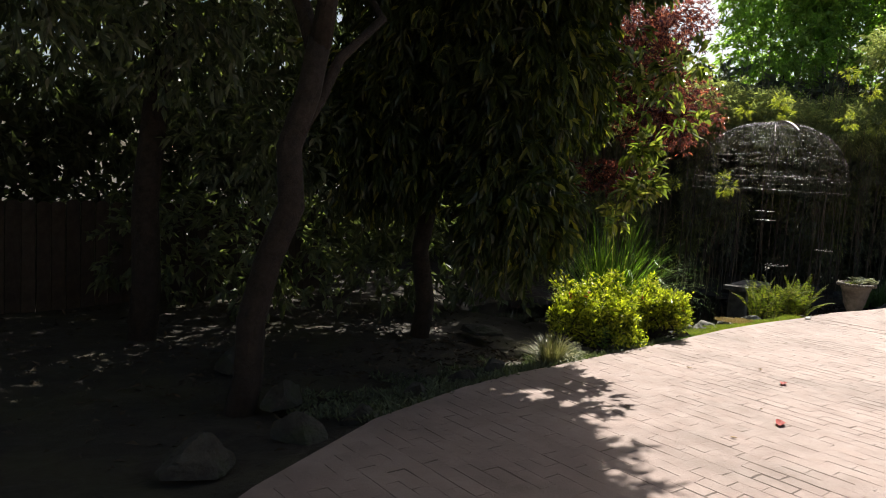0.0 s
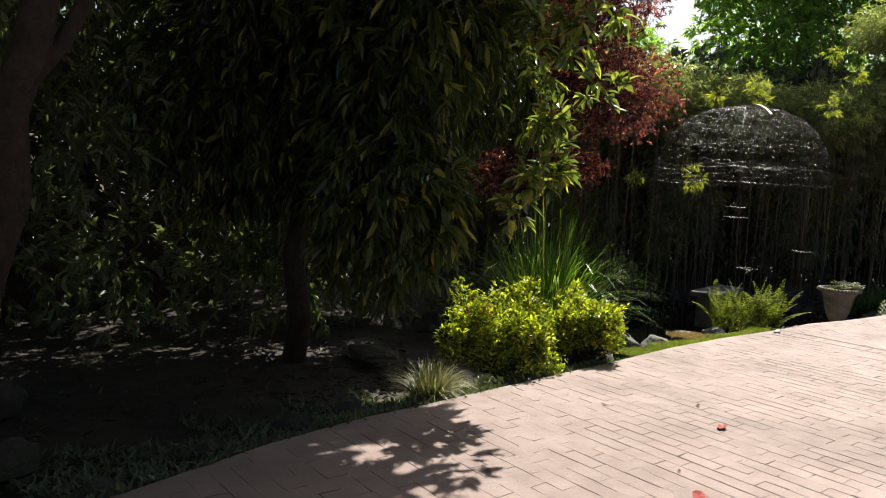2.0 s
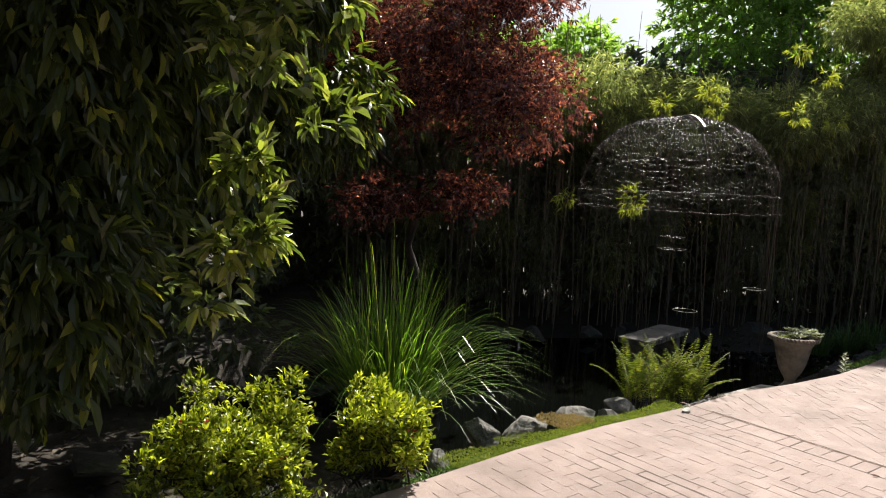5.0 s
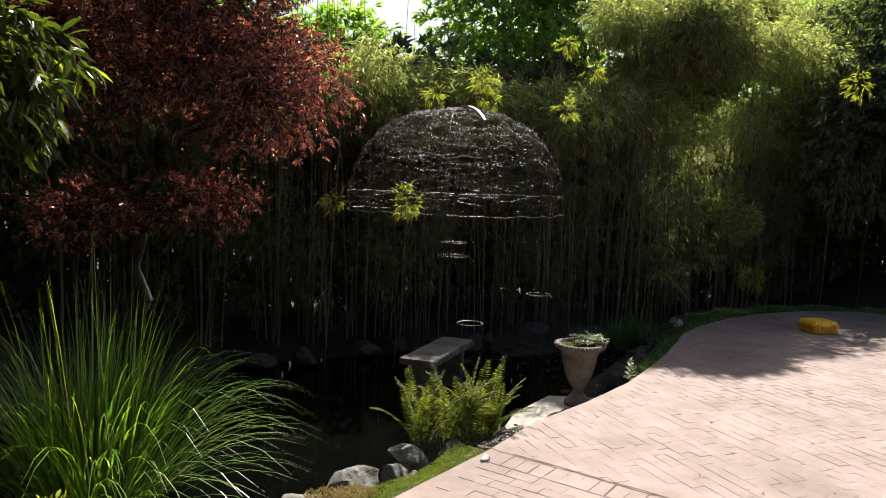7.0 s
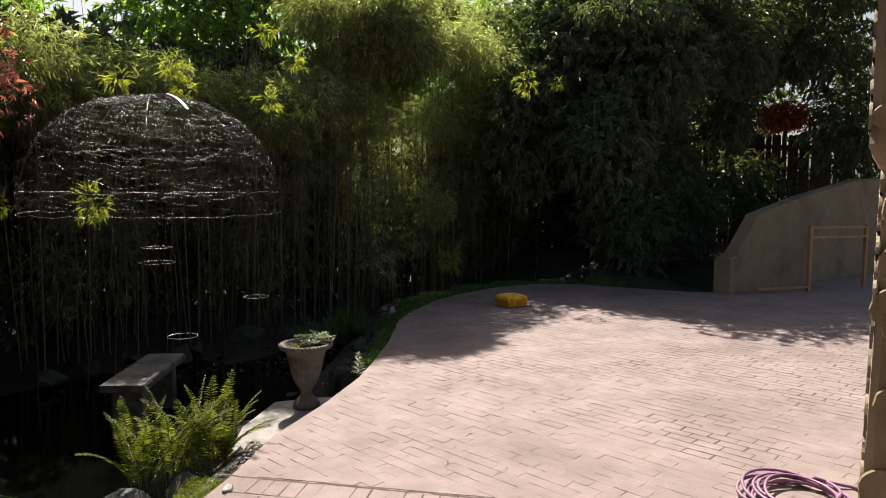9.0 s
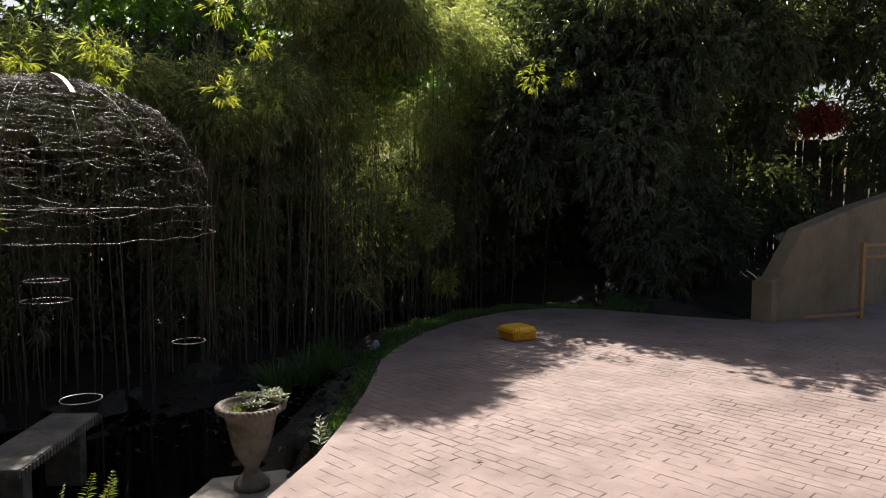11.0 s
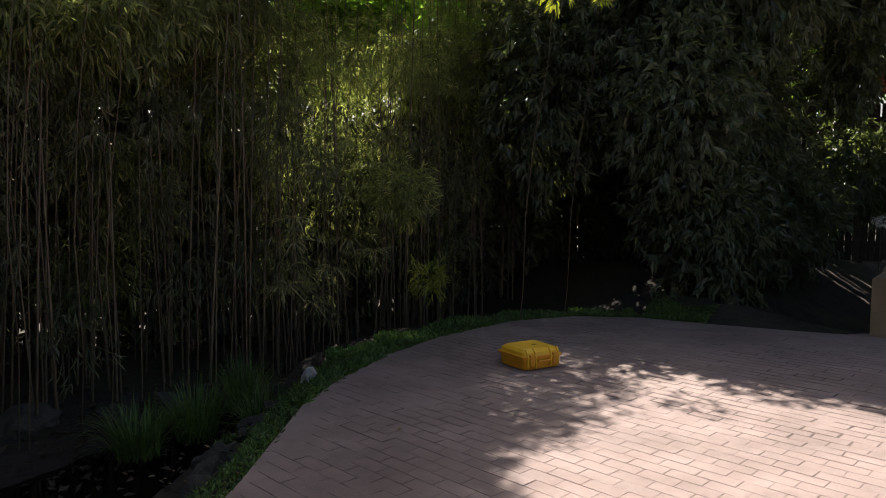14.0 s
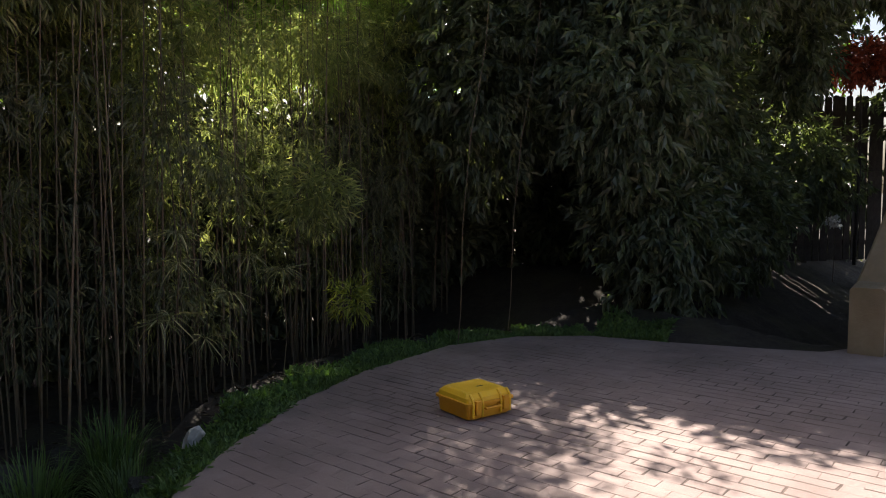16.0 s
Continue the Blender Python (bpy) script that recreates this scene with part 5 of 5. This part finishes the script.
# ---- ground cover ----
def cover_strip(name, line, width, count, size, mat, label, category, z, seed, side=1):
    r = np.random.default_rng(seed)
    line = np.array(line, dtype=float)
    seg = np.linalg.norm(np.diff(line, axis=0), axis=1)
    k = r.choice(len(seg), count, p=seg / seg.sum())
    f = r.random(count)
    d = (line[k + 1] - line[k]) / seg[k][:, None]
    nrm = np.stack([-d[:, 1], d[:, 0]], 1) * side
    edge = 0.5 + 0.5 * np.sin(k * 1.3 + f * 5)
    o = width * (r.random(count) ** 1.3) * (0.6 + 0.4 * edge)
    xy = line[k] + (line[k + 1] - line[k]) * f[:, None] + nrm * o[:, None]
    zz = np.maximum(ground_height(xy[:, 0], xy[:, 1]), -0.6) if z is None else np.full(count, z)
    P = np.stack([xy[:, 0], xy[:, 1], zz + r.random(count) * size * 0.7], 1)
    D = np.stack([r.normal(0, 0.7, count), r.normal(0, 0.7, count), r.uniform(0.3, 1.2, count)], 1)
    me = leaf_mesh(name, P, D, size * r.uniform(0.6, 1.3, count), size * 0.36 * r.uniform(0.6, 1.3, count), M[mat])
    return tagged(new(name, me), label, category, kind="stuff")


cover_strip("ground_cover", EDGE[16:24], 0.75, 19000, 0.06, "cover", "low green leafy ground cover along the patio's curved edge", "ground cover", None, 1)
cover_strip("ground_cover", EDGE[13:18], 0.34, 2600, 0.05, "cover", "sparse green leaves between the pond stones", "ground cover", None, 2)
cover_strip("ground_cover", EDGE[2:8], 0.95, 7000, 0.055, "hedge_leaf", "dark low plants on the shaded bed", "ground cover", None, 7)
cover_strip("ground_cover", [(2.3, 6.95), (3.0, 7.65), (3.7, 8.25), (4.3, 8.75)], 0.30, 1200, 0.04, "cover", "low green plants between the stones", "ground cover", None, 8)
cover_strip("moss", [(2.62, 7.02), (3.0, 7.40), (3.68, 7.98), (4.48, 8.58)], 0.26, 10000, 0.018, "moss", "bright green moss strip between patio and pond stones", "moss", -0.03, 3)
cover_strip("dry_moss", [(3.35, 7.86), (3.62, 8.10)], 0.34, 1500, 0.024, "dry_moss", "dry brown moss cushion beside the stones", "moss", -0.03, 4)


def weed(x, y, z, h, mat, label, seed):
    t = thing("weed", (x, y, z), label, "plant", "weeds")
    rnd = random.Random(seed)
    bm = bmesh.new()
    tube(bm, [(0, 0, -0.05), (0.01, 0, h * 0.5), (0.0, 0.01, h)], [0.004, 0.003, 0.002], 5)
    part("stem", bm, M["cover"], t)
    P, D = [], []
    for k in range(30):
        f = k / 29
        a = k * 2.4
        P.append((0.005, 0.005, h * (0.15 + 0.85 * f)))
        D.append((math.cos(a), math.sin(a), 0.5))
    part("leaves", leaf_mesh("leaves", np.array(P), np.array(D), np.linspace(0.09, 0.035, 30), np.full(30, 0.018), M[mat], fine=True), None, t)


weed(6.62, 10.30, -0.12, 0.26, "succulent", "pale upright weed at the patio's edge", 1)
weed(6.75, 10.42, -0.15, 0.16, "cover", "small green weed at the patio's edge", 2)
weed(1.45, 6.12, -0.05, 0.24, "cover", "small dark weed beside the azalea", 3)


def fallen_leaf(x, y, mat, size, label, seed):
    rnd = random.Random(seed)
    bm = bmesh.new()
    mid = [bm.verts.new((size * (k / 4 - 0.5), 0, 0.004 + 0.25 * size * (k / 4 - 0.5) ** 2 * 4 * 0.3)) for k in range(5)]
    for s in (-1, 1):
        e = [bm.verts.new((size * (k / 4 - 0.5), s * size * 0.24 * math.sin(math.pi * k / 4), 0.006 + size * rnd.uniform(0.05, 0.16))) for k in (1, 2, 3)]
        ring = [mid[0], *e, mid[4]]
        for k in range(4):
            vs = [mid[k], ring[k], ring[k + 1], mid[k + 1]]
            vs = list(dict.fromkeys(vs))
            bm.faces.new(vs)
    o = part("fallen_leaf", bm, M[mat], None)
    o.matrix_world = pose(x, y, 0.0, 0, 0, rnd.uniform(0, 360))
    tagged(o, label, "leaf", "fallen leaves")


fallen_leaf(2.62, 5.25, "red_leaf", 0.11, "curled dark red fallen leaf on the patio", 1)
fallen_leaf(2.14, 4.26, "red_leaf", 0.13, "curled dark red fallen leaf on the patio", 2)
rnd = random.Random(5)
for i in range(26):
    k = rnd.randrange(len(EDGE) - 8)
    x, y = EDGE[k]
    fallen_leaf(x + rnd.uniform(0.1, 2.2), y - rnd.uniform(0.2, 1.6), "dry_leaf", rnd.uniform(0.025, 0.06), "small dry fallen leaf on the patio", 10 + i)


def scatter_leaves(name, spots, count, size, mat, label, seed, rough=0.25):
    r = np.random.default_rng(seed)
    c = np.array(spots)[r.integers(0, len(spots), count)]
    xy = c[:, :2] + r.normal(0, 1, (count, 2)) * c[:, 2:3]
    ok = ~inside(PATIO, xy[:, 0], xy[:, 1])
    xy = xy[ok]
    n = len(xy)
    P = np.stack([xy[:, 0], xy[:, 1], np.maximum(ground_height(xy[:, 0], xy[:, 1]), -0.49) + 0.012], 1)
    D = np.stack([r.normal(0, 1, n), r.normal(0, 1, n), r.normal(0, rough, n)], 1)
    tagged(new(name, leaf_mesh(name, P, D, size * r.uniform(0.6, 1.3, n), size * 0.45 * r.uniform(0.7, 1.2, n), M[mat])), label, "leaf litter", kind="stuff")


scatter_leaves("leaf_litter", [(-1.5, 5.0, 0.9), (-2.5, 6.5, 1.2), (0.2, 6.2, 0.6), (-0.6, 7.5, 0.8), (0.8, 6.0, 0.3)], 1500, 0.07, "litter", "dry fallen leaves on the shaded bed", 1)
scatter_leaves("leaf_litter", [(4.7, 9.15, 0.15), (5.0, 9.3, 0.1), (7.3, 11.4, 0.3), (8.2, 12.6, 0.35), (3.0, 8.2, 0.3)], 420, 0.045, "dry_leaf", "dry fallen leaves between the pond stones", 2)
scatter_leaves("leaf_litter", [(10.0, 14.2, 0.8), (12.0, 14.4, 0.8), (7.0, 13.6, 0.8)], 1800, 0.08, "litter", "dry fallen leaves under the bamboo", 3)


def gravel(spots, count, size, seed):
    r = np.random.default_rng(seed)
    c = np.array(spots)[r.integers(0, len(spots), count)]
    xy = c[:, :2] + r.normal(0, 1, (count, 2)) * c[:, 2:3]
    xy = xy[~inside(PATIO, xy[:, 0], xy[:, 1])]
    n = len(xy)
    base = np.array([(1, 0, 0), (0, 1, 0), (-1, 0, 0), (0, -1, 0), (0, 0, 0.7), (0, 0, -0.7)], dtype=float)
    s = size * r.uniform(0.5, 1.4, (n, 1, 3))
    z = ground_height(xy[:, 0], xy[:, 1]) + 0.01
    V = base[None] * s * (1 + r.normal(0, 0.15, (n, 6, 3))) + np.stack([xy[:, 0], xy[:, 1], z], 1)[:, None]
    tri = np.array([(0, 1, 4), (1, 2, 4), (2, 3, 4), (3, 0, 4), (1, 0, 5), (2, 1, 5), (3, 2, 5), (0, 3, 5)])
    F = (tri[None] + (np.arange(n) * 6)[:, None, None]).reshape(-1, 3)
    tagged(new("gravel", quads_mesh("gravel", V.reshape(-1, 3), F, M["pale_rock"])), "pale gravel and shell bits at the patio's edge", "gravel", kind="stuff")


gravel([(4.35, 8.75, 0.10), (4.62, 8.92, 0.08), (4.9, 9.12, 0.10), (7.2, 11.05, 0.12), (8.6, 12.35, 0.12), (6.6, 10.35, 0.08)], 700, 0.014, 5)
rock(4.40, 8.40, 0.012, 0.035, 0.03, 0.03, "pale_rock", "small white pebble lying on the patio", 55, 10)
rnd = random.Random(14)
for k in range(9):
    a, c = EDGE[7 + k % 4], EDGE[8 + k % 4]
    f = rnd.random()
    s = rnd.uniform(0.05, 0.10)
    x, y = a[0] + (c[0] - a[0]) * f - 0.28, a[1] + (c[1] - a[1]) * f + 0.30
    rock(x, y, float(ground_height(np.array(x), np.array(y))) + 0.02, s * 1.3, s, s, "rock", "small rough pond-edge stone", 200 + k, rnd.uniform(0, 180))


# ---- patio bricks ----
LINE_A, LINE_B = Vector((4.50, 8.60)), Vector((5.43, 7.39))
LINE_DIR = (LINE_B - LINE_A).normalized()
LINE_NRM = Vector((-LINE_DIR.y, LINE_DIR.x))


bm = bmesh.new()
seam = []
rnd = random.Random(9)
for k in range(82):
    p = LINE_A + LINE_DIR * (k * 0.08 - 0.1)
    w = rnd.uniform(0.006, 0.020)
    o = rnd.uniform(-0.014, 0.014)
    seam.append((bm.verts.new((*(p + LINE_NRM * (o - w)), -0.0011)), bm.verts.new((*(p + LINE_NRM * (o + w)), -0.0011))))
for a, c in zip(seam, seam[1:]):
    bm.faces.new((a[0], c[0], c[1], a[1]))
part("seam", bm, M["crack"], patio, "dark open seam between two slabs")


def brick_corners(cx, cy, ang, l, w):
    c, s = np.cos(ang), np.sin(ang)
    out = []
    for u, v in ((-l / 2, -w / 2), (l / 2, -w / 2), (l / 2, w / 2), (-l / 2, w / 2)):
        out.append((cx + u * c - v * s, cy + u * s + v * c))
    return out


def build_bricks():
    r = np.random.default_rng(12)
    spots = []

    def gap(x, y):
        worn = noise.noise(Vector((x * 0.9, y * 0.9, 3.0))) + 0.6 * noise.noise(Vector((x * 3.1, y * 3.1, 8.0)))
        worn -= 0.7 * max(0.0, 1 - float(away(EDGE, np.array(x), np.array(y))) / 0.7)
        worn -= 0.5 * min(max((3.0 - x) / 1.5, 0), 1)
        if (Vector((x, y)) - LINE_A).dot(LINE_NRM) > 0:
            worn += 0.95 * min(max((x - 6.6) / 2.2, 0), 1) - 0.55
        return 0.0010 + 0.0165 * min(max(0.40 + 1.1 * worn, 0), 1)

    def lay(ang, L, W, origin, keep, rows, cols):
        c, s = math.cos(ang), math.sin(ang)
        for i in range(-rows, rows):
            for j in range(-cols, cols):
                u, v = (j + 0.5 * (i % 2) + 0.06 * math.sin(i * 1.7)) * L, i * W
                x, y = origin[0] + u * c - v * s, origin[1] + u * s + v * c
                if keep(x, y) and -1.4 < x < 15 and -5 < y < 13.6:
                    g = gap(x, y)
                    spots.append((x, y, ang, L - g * (r.uniform(0.4, 1.0) if r.random() < 0.6 else 0.06), W - g * r.uniform(0.1, 1.0), r.normal(0, 0.0004)))

    def side(x, y):
        return (Vector((x, y)) - LINE_A).dot(LINE_NRM)

    lay(math.radians(-86), 0.205, 0.103, (8.0, 8.0), lambda x, y: side(x, y) > -0.08 and x < 13.6, 70, 50)
    ang = math.atan2(LINE_DIR.y, LINE_DIR.x)
    lay(ang, 0.205, 0.103, LINE_A - LINE_NRM * 0.29, lambda x, y: -9 < side(x, y) < -0.25, 95, 50)
    for i in range(-3, 60):
        p = LINE_A + LINE_DIR * (i * 0.103 + 0.05) - LINE_NRM * 0.118
        spots.append((p.x, p.y, ang, 0.098, 0.20, 0.0))
    S = np.array(spots)
    cor = np.array([brick_corners(S[:, 0], S[:, 1], S[:, 2], S[:, 3], S[:, 4])[k] for k in range(4)])
    ok = np.ones(len(S), dtype=bool)
    for k in range(4):
        ok &= inside(PATIO, cor[k][0], cor[k][1]) & (away(PATIO + PATIO[:1], cor[k][0], cor[k][1]) > 0.04)
    S = S[ok]
    # bricks that meet the seam are cut along it
    reach = np.min([(np.array(brick_corners(S[:, 0], S[:, 1], S[:, 2], S[:, 3], S[:, 4])[k]).T - np.array(LINE_A)) @ np.array(LINE_NRM) for k in range(4)], axis=0)
    crossing = (reach < 0.016) & (S[:, 2] < math.radians(-80))
    cut_v, cut_f = [], []
    for x, y, a, l, w, dz in S[crossing]:
        poly = [Vector(q) for q in brick_corners(x, y, a, l, w)]
        d = [side(q.x, q.y) - 0.018 for q in poly]
        out = []
        for k in range(4):
            p, q, dp, dq = poly[k], poly[(k + 1) % 4], d[k], d[(k + 1) % 4]
            if dp > 0:
                out.append(p)
            if dp * dq < 0:
                out.append(p.lerp(q, dp / (dp - dq)))
        if len(out) > 2:
            b = len(cut_v)
            cut_v += [(q.x, q.y, dz) for q in out] + [(q.x, q.y, -0.006) for q in out]
            n = len(out)
            cut_f.append([b + k for k in range(n)])
            cut_f += [[b + k, b + n + k, b + n + (k + 1) % n, b + (k + 1) % n] for k in range(n)]
    o = part("cut_bricks", mesh_from("cut_bricks", cut_v, cut_f, M["paver"]), None, patio)
    o["kind"] = "stuff"
    S = S[~crossing]
    # those on the stretch walked past most closely are pieces of their own
    near = ((np.abs(S[:, 0] - 9.2) < 1.05) & (np.abs(S[:, 1] - 9.9) < 1.05)) | ((np.abs(S[:, 0] - 2.5) < 0.5) & (np.abs(S[:, 1] - 5.4) < 0.6))
    idx = np.flatnonzero(near)[:290]
    rest = np.setdiff1d(np.arange(len(S)), idx)

    def brick_arrays(l, w, h=0.006, b=0.0018):
        lo = np.array([(-l / 2, -w / 2, -h), (l / 2, -w / 2, -h), (l / 2, w / 2, -h), (-l / 2, w / 2, -h)])
        mid = np.array([(-l / 2, -w / 2, -0.0008), (l / 2, -w / 2, -0.0008), (l / 2, w / 2, -0.0008), (-l / 2, w / 2, -0.0008)])
        hi = np.array([(-l / 2 + b, -w / 2 + b, 0), (l / 2 - b, -w / 2 + b, 0), (l / 2 - b, w / 2 - b, 0), (-l / 2 + b, w / 2 - b, 0)])
        F = [(8, 9, 10, 11)] + [(k, (k + 1) % 4, 4 + (k + 1) % 4, 4 + k) for k in range(4)] + [(4 + k, 4 + (k + 1) % 4, 8 + (k + 1) % 4, 8 + k) for k in range(4)]
        return np.concatenate([lo, mid, hi]), np.array(F)

    # a dark bed shows in the open joints
    C = np.array(brick_corners(S[:, 0], S[:, 1], S[:, 2], np.where(S[:, 3] > 0.12, 0.205, 0.103), np.where(S[:, 3] > 0.12, 0.103, 0.206)))
    bed = np.concatenate([C.transpose(2, 0, 1), np.full((len(S), 4, 1), -0.0022)], 2)
    part("joint_bed", quads_mesh("joint_bed", bed.reshape(-1, 3), np.arange(len(S) * 4).reshape(-1, 4), M["joint"]), None, patio, "dark dirt in the joints")
    V, F = [], []
    for n, i in enumerate(rest):
        x, y, a, l, w, dz = S[i]
        v, f = brick_arrays(l, w)
        jog = np.tile(r.normal(0, 0.0032, (4, 2)), (3, 1))
        v[:, :2] += jog
        c, s = math.cos(a), math.sin(a)
        V.append(np.stack([x + v[:, 0] * c - v[:, 1] * s, y + v[:, 0] * s + v[:, 1] * c, v[:, 2] + dz], 1))
        F.append(f + 12 * n)
    o = part("bricks", quads_mesh("bricks", np.concatenate(V), np.concatenate(F), M["paver"]), None, patio)
    o["kind"] = "stuff"
    kinds = []
    for k in range(4):
        v, f = brick_arrays(0.2035 - 0.0015 * k, 0.1015 - 0.0015 * k)
        kinds.append(quads_mesh("brick", v, f, M["paver"]))
    v, f = brick_arrays(0.098, 0.20)
    soldier = quads_mesh("brick", v, f, M["paver"])
    for i in idx:
        x, y, a, l, w, dz = S[i]
        o = part("brick", soldier if l < 0.12 else kinds[i % 4], None, patio)
        o.matrix_local = pose(x, y, dz, 0, 0, math.degrees(a))


build_bricks()
